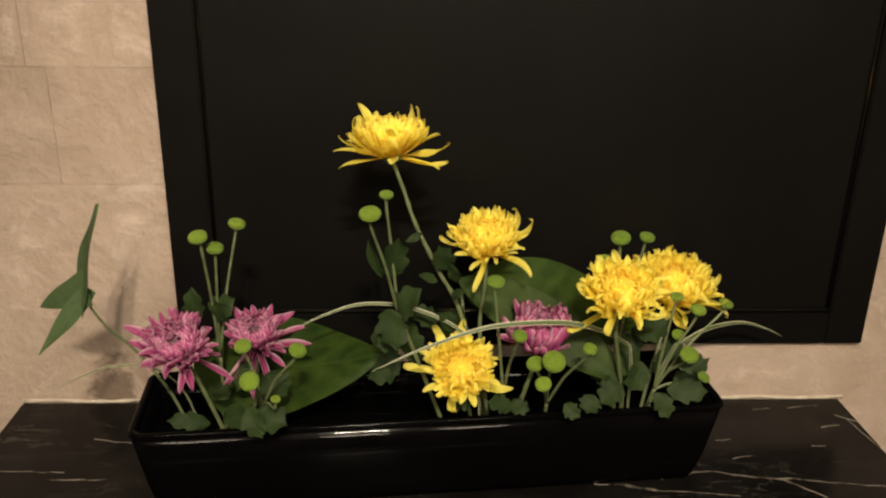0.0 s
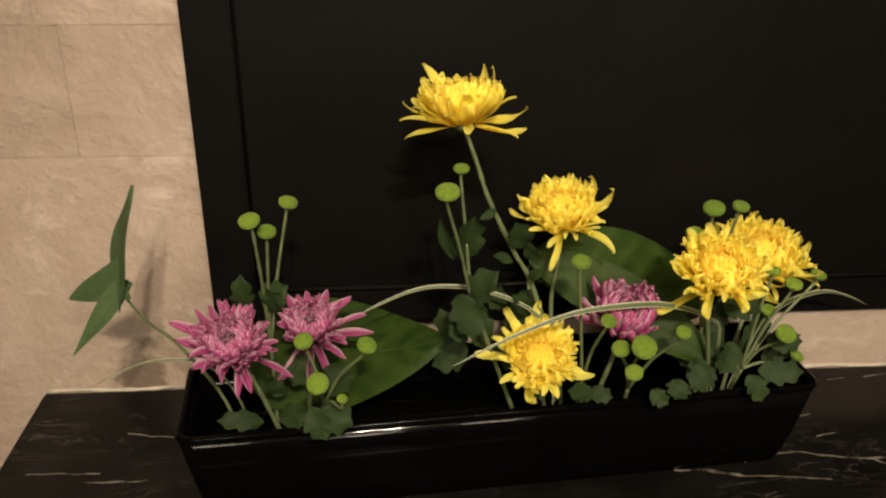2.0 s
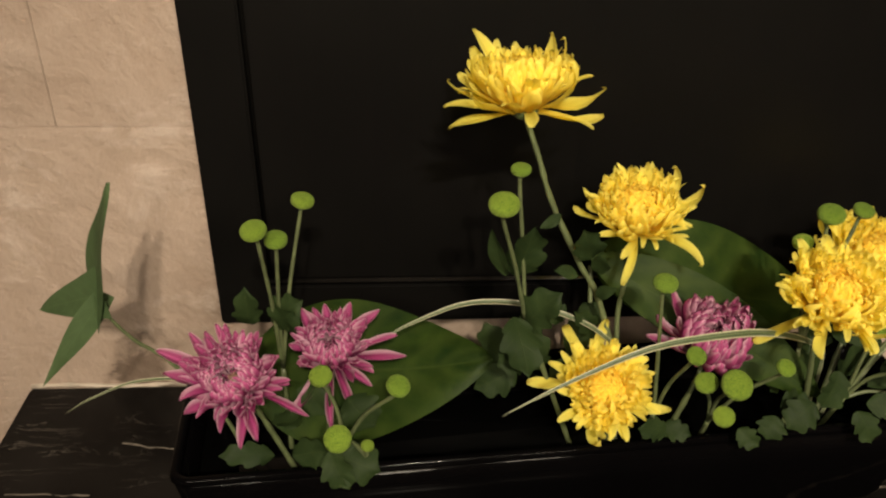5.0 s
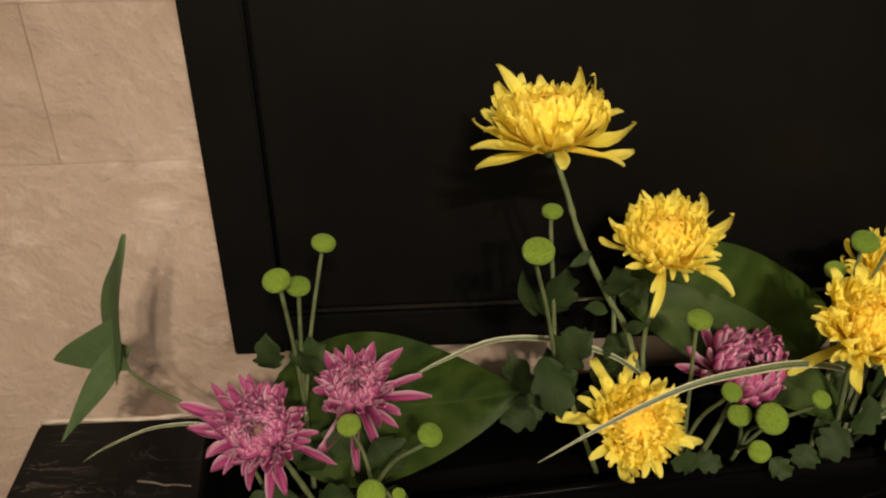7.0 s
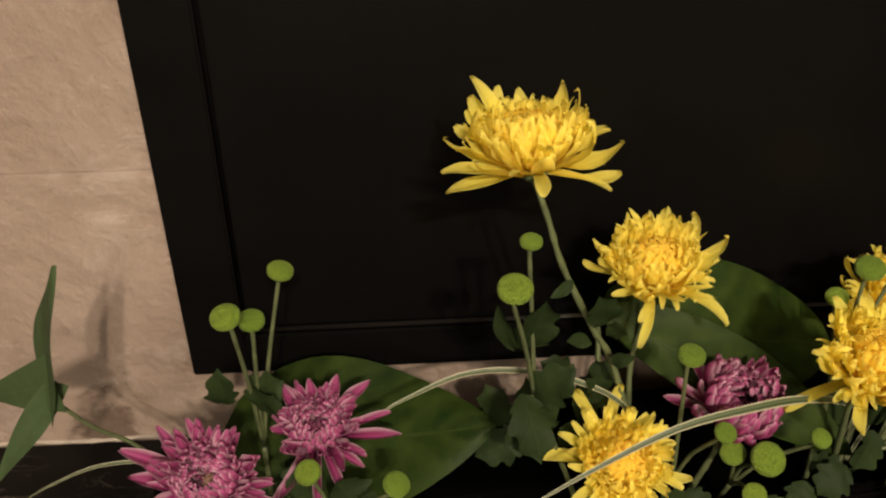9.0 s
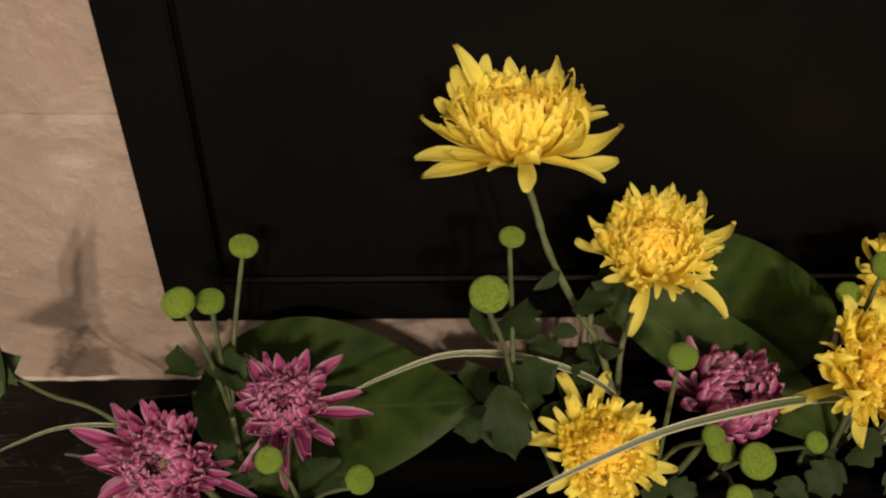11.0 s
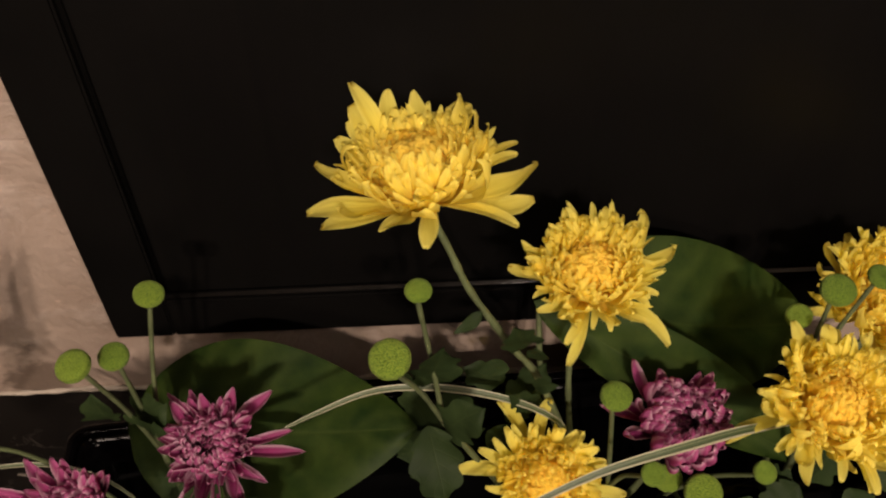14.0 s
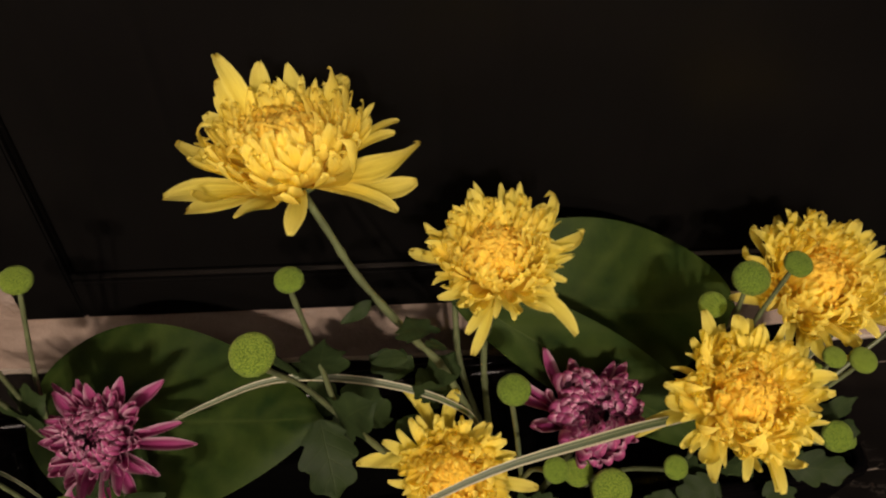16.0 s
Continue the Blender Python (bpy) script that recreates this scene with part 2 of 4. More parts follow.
LIMESTONE = stone_wall()
MORTAR = plain("mortar", (0.2112, 0.1602, 0.1162), 0.9, 0.25, 80)
SEALANT = plain("sealant", (0.24, 0.205, 0.165), 0.6, 0.25, 60, relief=0.3)
PLASTER = plain("plaster", (0.55, 0.48, 0.40), 0.85, 0.1, 5)
FLOOR = plain("floor_stone", (0.09, 0.075, 0.06), 0.4, 0.35, 3)
BOARD = lacquer("black_board", True)
FRAME = lacquer("black_frame", False)
EDGE = plain("polished_black", (0.003, 0.0028, 0.0026), 0.17, 0.2, 12, shine=0.5)
GLAZE = plain("black_glaze", (0.0009, 0.0008, 0.0009), 0.08, 0.2, 14, shine=0.03, relief=0.2)
WATER = plain("water", (0.001, 0.001, 0.001), 0.05, 0.1, 5, shine=0.05)
MARBLE = marble("black_marble", [
    (0.180, 0.680, 0.203, 0.679, 0.0018), (0.200, 0.679, 0.236, 0.670, 0.0050), (0.236, 0.670, 0.312, 0.657, 0.0016), (0.247, 0.688, 0.293, 0.696, 0.0024),
    (0.293, 0.696, 0.363, 0.685, 0.0026), (0.363, 0.685, 0.458, 0.670, 0.0022), (0.361, 0.686, 0.392, 0.657, 0.0021), (0.423, 0.812, 0.456, 0.817, 0.0024),
    (0.381, 0.811, 0.400, 0.813, 0.0016), (0.443, 0.774, 0.463, 0.777, 0.0027), (0.418, 0.738, 0.433, 0.738, 0.0018), (0.322, 0.750, 0.338, 0.753, 0.0016),
    (0.469, 0.797, 0.493, 0.782, 0.0032), (0.478, 0.789, 0.487, 0.725, 0.0018), (0.328, 0.718, 0.347, 0.722, 0.0014), (-0.314, 0.761, -0.273, 0.754, 0.0021),
    (-0.347, 0.695, -0.282, 0.695, 0.0021), (-0.385, 0.709, -0.326, 0.707, 0.0018)])
YELLOW = petal_material("yellow_petal", (0.98, 0.86, 0.13), (0.98, 0.89, 0.20), (0.98, 0.91, 0.26), 0.5, (0.98, 0.76, 0.07), 0.03, 0.24)
GOLD = petal_material("golden_floret", (0.98, 0.76, 0.08), (0.98, 0.82, 0.14), (0.98, 0.84, 0.17), 0.4, (0.98, 0.70, 0.055), 0.02, 0.24)
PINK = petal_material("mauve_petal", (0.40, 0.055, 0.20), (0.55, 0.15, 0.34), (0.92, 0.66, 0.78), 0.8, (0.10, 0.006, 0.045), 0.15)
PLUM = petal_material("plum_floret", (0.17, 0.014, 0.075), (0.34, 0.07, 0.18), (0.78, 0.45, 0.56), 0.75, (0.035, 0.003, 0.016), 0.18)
STEM = plain("green_stem", (0.056, 0.070, 0.028), 0.55, 0.3, 90, relief=0.3)
CALYX = plain("green_calyx", (0.0595, 0.0850, 0.0272), 0.6, 0.3, 200, relief=0.5)
MUM_LEAF = leaf_material("chrysanthemum_leaf", (0.0098, 0.0178, 0.0060), (0.0195, 0.0315, 0.0098), (0.0340, 0.0470, 0.0150), 5.0, 0.6, 0.12, 0.35)
BIG_LEAF = leaf_material("broad_leaf", (0.0062, 0.0160, 0.0026), (0.0225, 0.0375, 0.0056), (0.036, 0.052, 0.011), 7.0, 0.55, 0.12, 0.40, 0.34)
ARROW_LEAF = leaf_material("arrow_leaf", (0.042, 0.066, 0.028), (0.056, 0.084, 0.037), (0.09, 0.13, 0.055), 7.0, 0.5, 0.2, 0.18)
CORE = petal_material("pale_core", (0.34, 0.20, 0.16), (0.46, 0.32, 0.24), (0.52, 0.38, 0.30), 0.4, (0.30, 0.16, 0.12), 0.15)
BLADE = blade_material()
BUD = bud_material()


# ---- building helpers ----
def part(name, bm, mat, parent=None, label="", smooth=True):
    """Links a bmesh (or a ready mesh) in world places as one object, under parent where one is given."""
    if isinstance(bm, bmesh.types.BMesh):
        me = bpy.data.meshes.new(name)
        bm.to_mesh(me)
        bm.free()
        for p in me.polygons:
            p.use_smooth = smooth
        me.materials.append(mat)
    else:
        me = bm
    ob = new(name, me)
    if parent is not None:
        ob.parent = parent
        if parent.type == "EMPTY":
            ob.matrix_parent_inverse = Matrix.Translation(-parent.location)
    if label:
        tagged(ob, label)
    return ob


def thing(name, at, label, category, group="", kind=""):
    ob = new(name)
    ob.location, ob.empty_display_size = at, 0.02
    return tagged(ob, label, category, group, kind)


def box(lo, hi, bevel=0.0):
    bm = bmesh.new()
    bmesh.ops.create_cube(bm, size=1)
    for v in bm.verts:
        v.co = [l + (c + 0.5) * (h - l) for c, l, h in zip(v.co, lo, hi)]
    if bevel:
        bmesh.ops.bevel(bm, geom=bm.edges, offset=bevel, segments=2, affect="EDGES")
    return bm


def spline(points, n=24):
    """Smooth line through the points."""
    p = [Vector(q) for q in points]
    p = [2 * p[0] - p[1], *p, 2 * p[-1] - p[-2]]
    out = []
    for i in range(1, len(p) - 2):
        a, b, c, d = p[i - 1:i + 3]
        k = max(2, n // (len(p) - 3))
        for j in range(k):
            t = j / k
            out.append(0.5 * (2 * b + (c - a) * t + (2 * a - 5 * b + 4 * c - d) * t * t + (3 * b - a - 3 * c + d) * t ** 3))
    return out + [p[-2]]


def tube(points, r0, r1, n=24, sides=8, bm=None, lumps=0.06):
    bm = bm or bmesh.new()
    line = spline(points, n)
    rings, side = [], None
    for i, q in enumerate(line):
        d = (line[min(i + 1, len(line) - 1)] - line[max(i - 1, 0)]).normalized()
        side = (side - d * side.dot(d)).normalized() if side else d.orthogonal().normalized()
        up = d.cross(side)
        r = (r0 + (r1 - r0) * i / (len(line) - 1)) * (1 + lumps * math.sin(i * 2.1) + lumps * random.uniform(-1, 1))
        rings.append([bm.verts.new(q + r * (math.cos(a) * side + math.sin(a) * up)) for a in (2 * math.pi * k / sides for k in range(sides))])
    for a, b in zip(rings, rings[1:]):
        for k in range(sides):
            bm.faces.new((a[k], a[(k + 1) % sides], b[(k + 1) % sides], b[k]))
    bm.faces.new(rings[0][::-1]), bm.faces.new(rings[-1])
    return bm


def sheet(rows):
    """A surface from rows of points, with a UV map: u across a row, v along the rows."""
    bm = bmesh.new()
    uv = bm.loops.layers.uv.new("UVMap")
    grid = [[bm.verts.new(q) for q in r] for r in rows]
    m, n = len(rows) - 1, len(rows[0]) - 1
    for i in range(m):
        for j in range(n):
            f = bm.faces.new((grid[i][j], grid[i][j + 1], grid[i + 1][j + 1], grid[i + 1][j]))
            for loop, (a, b) in zip(f.loops, ((i, j), (i, j + 1), (i + 1, j + 1), (i + 1, j))):
                loop[uv].uv = (b / n, a / m)
    return bm


def leaf(base, tip, normal, half, profile, arch=0.0, fold=0.0, wave=0.0, m=16, n=8, sway=0.0, phase=0.0, lopside=1.0):
    """A leaf blade from base to tip; half: its half width; profile(s): share of it at s along the midrib."""
    base, tip = Vector(base), Vector(tip)
    y = tip - base
    length = y.length
    y.normalize()
    z = Vector(normal)
    z = (z - y * z.dot(y)).normalized()
    x = y.cross(z)
    rows = []
    for i in range(m + 1):
        s = i / m
        w, back = profile(s)
        mid = base + y * length * s + z * arch * length * 4 * s * (1 - s) + x * sway * length * math.sin(math.pi * s)
        row = []
        for j in range(n + 1):
            u = 2 * j / n - 1
            k = half * w * (lopside if u > 0 else 1.0)
            lift = fold * abs(u) * k + wave * half * abs(u) * math.sin(9 * s + 2.2 * u + phase)
            row.append(mid + x * u * k - y * back * abs(u) * length + z * lift)
        rows.append(row)
    return sheet(rows)


def ovate(s):
    return max(0.0, math.sin(math.pi * min(1, s ** 0.898))) ** 0.594, 0.0


def flare(s):
    """Back lobe that spreads straight into the blade."""
    return (1 - s) ** 0.72 + 0.003, 0.0


def ear(s):
    """Back lobe of an arrow leaf: broad at its foot, narrowing in a round curve to a blunt point."""
    return (1 - s ** 1.9) ** 0.72 * (0.62 + 0.48 * math.sin(math.pi * min(1.0, 0.08 + s))) + 0.002, 0.0


def blunt(s):
    return max(0.0, math.sin(math.pi * min(1, s ** 0.714))) ** 0.773, 0.0


def narrow(s):
    return max(0.0, math.sin(math.pi * min(1, s ** 0.889))) ** 0.731, 0.0


def lance(s):
    return max(0.0, math.sin(math.pi * s ** 0.8)) ** 0.9, 0.0


def spear(s):
    """Front lobe of an arrow leaf: a narrow neck, a long blade and a fine drawn-out tip."""
    return (0.62 + 0.38 * math.sin(math.pi * min(1.0, 0.1 + 0.8 * s))) * (1 - max(0.0, (s - 0.55) / 0.45) ** 1.3) ** 0.8 + 0.004, 0.0


def lobed(s):
    w = max(0.0, math.sin(math.pi * min(1, 0.04 + 0.96 * s ** 0.85))) ** 0.55
    return w * (0.56 + 0.48 * abs(math.sin(3.1 * math.pi * s + 0.5)) ** 0.65), -0.09 * abs(math.sin(3.1 * math.pi * s + 0.5))


def blade(points, half, normal=(0, 0, 1), n=30, twist=0.0):
    """A long grass blade along a smooth line."""
    line = spline(points, n)
    rows = []
    for i, q in enumerate(line):
        s = i / (len(line) - 1)
        d = (line[min(i + 1, len(line) - 1)] - line[max(i - 1, 0)]).normalized()
        z = Matrix.Rotation(twist * s, 3, d) @ Vector(normal)
        x = d.cross(z - d * z.dot(d)).normalized()
        up = x.cross(d)
        w = half * min(1.0, 0.22 + 1.5 * s) * (1 - s ** 2.6) ** 0.9 + 0.0001
        rows.append([q + x * w * u + up * 0.35 * w * abs(u) for u in (-1, -0.5, 0, 0.5, 1)])
    return sheet(rows)


def frame_of(axis, at):
    z = Vector(axis).normalized()
    x = Vector((0, 1, 0)).cross(z).normalized()
    y = z.cross(x)
    m = Matrix((x, y, z)).transposed().to_4x4()
    m.translation = at
    return m


def petal_mesh(name, mat, width, curl, tip_curl, cup, point, notch=0.0, sway=0.0, m=9):
    """One petal of length 1 along y, hollow side up; point: how sharp its tip is."""
    rows, y, z, last = [], 0.0, 0.0, 0.0
    ph, wob, ruf, groove = random.uniform(0, 6.3), random.uniform(-0.022, 0.022), random.uniform(0.12, 0.5), random.uniform(0.02, 0.09)
    for i in range(m + 1):
        s = 1 - (1 - i / m) ** 1.5
        a = curl * s + tip_curl * max(0.0, s - 0.55) ** 2 * 5
        if i:
            y += math.cos(a) * (s - last)
            z += math.sin(a) * (s - last)
        last = s
        x0 = sway * math.sin(2.4 * s) + wob * math.sin(7 * s + ph)
        grow = 0.55 + 0.45 * min(1.0, s / 0.6)
        end = 1.0 if s < 0.7 else max(0.0, 1 - ((s - 0.7) / 0.3) ** (2.6 - 1.3 * point)) ** (0.5 + 0.4 * point)
        w = 0.5 * width * grow * end + 0.008
        row = []
        for u in (-1, -0.66, -0.33, 0, 0.33, 0.66, 1):
            tooth = random.uniform(0, 0.075) if i == m else 0.0
            lift = cup * w * (u * u) + ruf * w * u * math.sin(8 * s + ph) - groove * w * math.cos(2 * math.pi * u)
            dip = notch * (1 - abs(u)) + tooth if i == m else 0.0
            row.append(Vector((x0 + u * w, y - lift * math.sin(a) - dip, z + lift * math.cos(a))))
        rows.append(row)
    bm = sheet(rows)
    me = bpy.data.meshes.new(name)
    bm.to_mesh(me)
    bm.free()
    for p in me.polygons:
        p.use_smooth = True
    me.materials.append(mat)
    return me


# ---- the room ----
WALL = 0.834
back = tagged(part("wall_back", box((-1.7, WALL + 0.004, -0.8), (1.7, WALL + 0.15, 1.7)), MORTAR), "pale limestone wall laid in large worn blocks", "wall", kind="structure")
tagged(part("wall_left", box((-1.85, -2.6, -0.8), (-1.7, WALL + 0.15, 1.7)), PLASTER), "plain plaster side wall", "wall", kind="structure")
tagged(part("wall_right", box((1.7, -2.6, -0.8), (1.85, WALL + 0.15, 1.7)), PLASTER), "plain plaster side wall", "wall", kind="structure")
tagged(part("wall_front", box((-1.85, -2.75, -0.8), (1.85, -2.6, 1.7)), PLASTER), "plain plaster wall facing the shelf", "wall", kind="structure")
tagged(part("floor", box((-1.85, -2.75, -0.9), (1.85, WALL + 0.15, -0.8)), FLOOR), "dark stone floor of the room", "floor", kind="structure")
tagged(part("ceiling", box((-1.85, -2.75, 1.7), (1.85, WALL + 0.15, 1.8)), PLASTER), "plain plaster ceiling", "ceiling", kind="structure")
tagged(part("sealant_line", tube([(-0.412 + 0.0335 * i, WALL - 0.0005, 0.0012 + 0.0012 * math.sin(i * 1.9)) for i in range(28)], 0.0022, 0.0022, 110, 6, lumps=0.25), SEALANT),
       "pale sealant line where shelf meets wall", "trim", kind="structure")

# ---- shelf ----
shelf = thing("marble_shelf", (0.037, 0.66, -0.8), "polished black marble shelf with thin white veins", "shelf")
part("shelf_top", box((-0.414, 0.48, -0.04), (0.489, WALL - 0.0005, 0.0), 0.0025), MARBLE, shelf, smooth=False)
part("base", box((-0.392, 0.50, -0.8), (0.467, WALL - 0.001, -0.0405)), FRAME, shelf, smooth=False)

# ---- black framed panel on the wall ----
PX0, PX1, PZ0, PZ1, PF = -0.2355, 0.4965, 0.073, 0.96, 0.8235
panel = thing("framed_panel", (0.129, WALL, PZ0), "black lacquered wooden panel in a flat frame, hung on the wall", "panel")
FW = 0.042
part("stile", box((PX0, PF, PZ0), (PX0 + FW, WALL, PZ1), 0.0015), FRAME, panel, smooth=False)
part("stile", box((PX1 - FW, PF, PZ0), (PX1, WALL, PZ1), 0.0015), FRAME, panel, smooth=False)
part("rail", box((PX0 + FW + 0.0002, PF + 0.0004, PZ0), (PX1 - FW - 0.0002, WALL, PZ0 + 0.036), 0.0015), FRAME, panel, smooth=False)
part("rail", box((PX0 + FW + 0.0002, PF + 0.0004, PZ1 - FW), (PX1 - FW - 0.0002, WALL, PZ1), 0.0015), FRAME, panel, smooth=False)
part("board", box((PX0 + FW, PF + 0.007, PZ0 + 0.035), (PX1 - FW, WALL - 0.001, PZ1 - FW + 0.001)), BOARD, panel, smooth=False)
BZ, TZ = PZ0 + 0.036, PZ1 - FW
for a, b in (((PX0 + FW, PF + 0.002, BZ), (PX1 - FW, PF + 0.008, BZ + 0.005)), ((PX0 + FW, PF + 0.003, TZ - 0.003), (PX1 - FW, PF + 0.008, TZ)),
             ((PX0 + FW, PF + 0.003, BZ + 0.0052), (PX0 + FW + 0.003, PF + 0.008, TZ - 0.0032)), ((PX1 - FW - 0.003, PF + 0.003, BZ + 0.0052), (PX1 - FW, PF + 0.008, TZ - 0.0032))):
    part("moulding", box(a, b, 0.0013), EDGE, panel)

# ---- trough ----
TROUGH = pose(0.0257, 0.7078, 0.0, 0, 0, 4.88)


def ring(hx, hy, r, z, k=6):
    out = []
    for cx, cy, a0 in ((hx - r, hy - r, 0), (-hx + r, hy - r, 90), (-hx + r, -hy + r, 180), (hx - r, -hy + r, 270)):
        for i in range(k + 1):
            a = radians(a0 + 90 * i / k)
            out.append(TROUGH @ Vector((cx + r * math.cos(a), cy + r * math.sin(a), z)))
    return out


def loft(rings, bottom=True, top=True):
    bm = bmesh.new()
    loops = [[bm.verts.new(q) for q in r] for r in rings]
    n = len(loops[0])
    for a, b in zip(loops, loops[1:]):
        for i in range(n):
            bm.faces.new((a[i], a[(i + 1) % n], b[(i + 1) % n], b[i]))
    if bottom:
        bm.faces.new(loops[0][::-1])
    if top:
        bm.faces.new(loops[-1])
    return bm


HX, HY, HZ = 0.2655, 0.056, 0.088
trough = thing("flower_trough", TROUGH.translation, "long glossy black ceramic trough holding the flowers", "planter")
part("body", loft([
    ring(HX - 0.021, HY - 0.019, 0.010, 0.0), ring(HX - 0.0155, HY - 0.0135, 0.014, 0.0015), ring(HX - 0.013, HY - 0.011, 0.014, 0.008),
    ring(HX - 0.009, HY - 0.007, 0.013, 0.03), ring(HX - 0.005, HY - 0.004, 0.013, 0.055), ring(HX - 0.0012, HY - 0.0012, 0.012, HZ - 0.0062), ring(HX - 0.0068, HY - 0.0068, 0.009, HZ - 0.0062),
    ring(HX - 0.0115, HY - 0.0100, 0.010, 0.056), ring(HX - 0.0195, HY - 0.0175, 0.012, 0.010), ring(HX - 0.026, HY - 0.024, 0.012, 0.007)]), GLAZE, trough)
lip = [ring(HX - 0.0010, HY - 0.0010, 0.012, HZ - 0.006), ring(HX, HY, 0.012, HZ - 0.0035), ring(HX - 0.0004, HY - 0.0004, 0.012, HZ - 0.001),
       ring(HX - 0.0018, HY - 0.0018, 0.011, HZ), ring(HX - 0.0055, HY - 0.0055, 0.009, HZ - 0.0004), ring(HX - 0.0068, HY - 0.0068, 0.008, HZ - 0.003), ring(HX - 0.0068, HY - 0.0068, 0.008, HZ - 0.006)]
part("rim", loft([*lip, lip[0]], False, False), GLAZE, trough)
tagged(part("water", loft([ring(HX - 0.0198, HY - 0.0178, 0.010, 0.0105), ring(HX - 0.0119, HY - 0.0104, 0.010, 0.0555), ring(HX - 0.0123, HY - 0.0108, 0.010, 0.056)]), WATER),
       "still dark water inside the black trough", "water", kind="structure")

# ---- flowers ----
def petal_set(name, mat, cup, m, rows):
    return [petal_mesh(name, mat, w, c, tc, cup, p, n, s, m) for w, c, tc, p, n, s in rows for _ in range(2)]


# width, curl, curl of the tip, sharpness, notch, sway
YEL_OUT = petal_set("yellow_petal", YELLOW, 0.22, 10, (
    (0.215, 0.35, 0.4, 0.6, 0.03, 0.06), (0.175, 0.60, 0.5, 0.75, 0.0, -0.10), (0.23, 0.25, 0.6, 0.55, 0.03, 0.0), (0.165, 0.7, 1.2, 0.7, 0.0, 0.11), (0.205, 0.15, -0.5, 0.6, 0.03, -0.09)))
YEL_BROAD = petal_set("yellow_petal", YELLOW, 0.3, 9, (
    (0.150, 0.5, 0.6, 0.4, 0.03, 0.06), (0.125, 0.8, 0.8, 0.6, 0.0, -0.10), (0.16, 0.4, 0.4, 0.4, 0.03, 0.03), (0.115, 0.7, 1.6, 0.5, 0.0, 0.12), (0.14, 0.1, -0.9, 0.5, 0.03, -0.10)))
YEL_MID = petal_set("yellow_petal", YELLOW, 0.32, 8, (
    (0.125, 0.4, 0.4, 0.7, 0.02, 0.08), (0.100, 0.55, 0.3, 0.8, 0.0, -0.10), (0.135, 0.3, 0.7, 0.6, 0.02, 0.02), (0.100, 0.4, -0.6, 0.8, 0.0, 0.12), (0.115, 0.2, 0.4, 0.7, 0.02, -0.06)))
YEL_IN = petal_set("golden_floret", GOLD, 0.35, 6, ((0.125, 0.55, 0.7, 0.3, 0, 0.04), (0.11, 0.7, 0.6, 0.4, 0, -0.05), (0.135, 0.5, 0.9, 0.25, 0, 0.0), (0.115, 0.4, 0.7, 0.35, 0, 0.05)))
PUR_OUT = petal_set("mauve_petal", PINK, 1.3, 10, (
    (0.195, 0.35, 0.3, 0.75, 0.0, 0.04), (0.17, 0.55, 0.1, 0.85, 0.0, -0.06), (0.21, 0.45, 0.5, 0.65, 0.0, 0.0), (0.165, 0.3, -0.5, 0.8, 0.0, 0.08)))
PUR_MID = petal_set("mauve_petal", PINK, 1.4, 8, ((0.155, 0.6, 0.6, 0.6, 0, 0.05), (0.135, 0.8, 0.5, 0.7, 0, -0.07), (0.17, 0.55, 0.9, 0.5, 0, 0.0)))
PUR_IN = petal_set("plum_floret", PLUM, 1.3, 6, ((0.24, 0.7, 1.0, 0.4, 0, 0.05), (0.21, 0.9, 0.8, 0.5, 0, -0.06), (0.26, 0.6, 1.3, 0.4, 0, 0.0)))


def add_petal(me, head, m, stretch=(1, 1, 1)):
    ob = new("petal", me)
    ob.parent = head
    ob.matrix_basis = m @ Matrix.Diagonal((*stretch, 1))
    return ob


def joined(name, pieces, mat, parent):
    """Many small florets as one mesh; pieces: (mesh, matrix)."""
    verts, faces, uvs = [], [], []
    for me, m in pieces:
        start = len(verts)
        verts += [m @ v.co for v in me.vertices]
        layer = me.uv_layers[0].data
        for p in me.polygons:
            faces.append([start + k for k in p.vertices])
            uvs += [layer[k].uv[:] for k in p.loop_indices]
    me = bpy.data.meshes.new(name)
    me.from_pydata(verts, [], faces)
    me.uv_layers.new(name="UVMap").data.foreach_set("uv", [c for q in uvs for c in q])
    for p in me.polygons:
        p.use_smooth = True
    me.materials.append(mat)
    ob = new(name, me)
    ob.parent = parent
    return ob


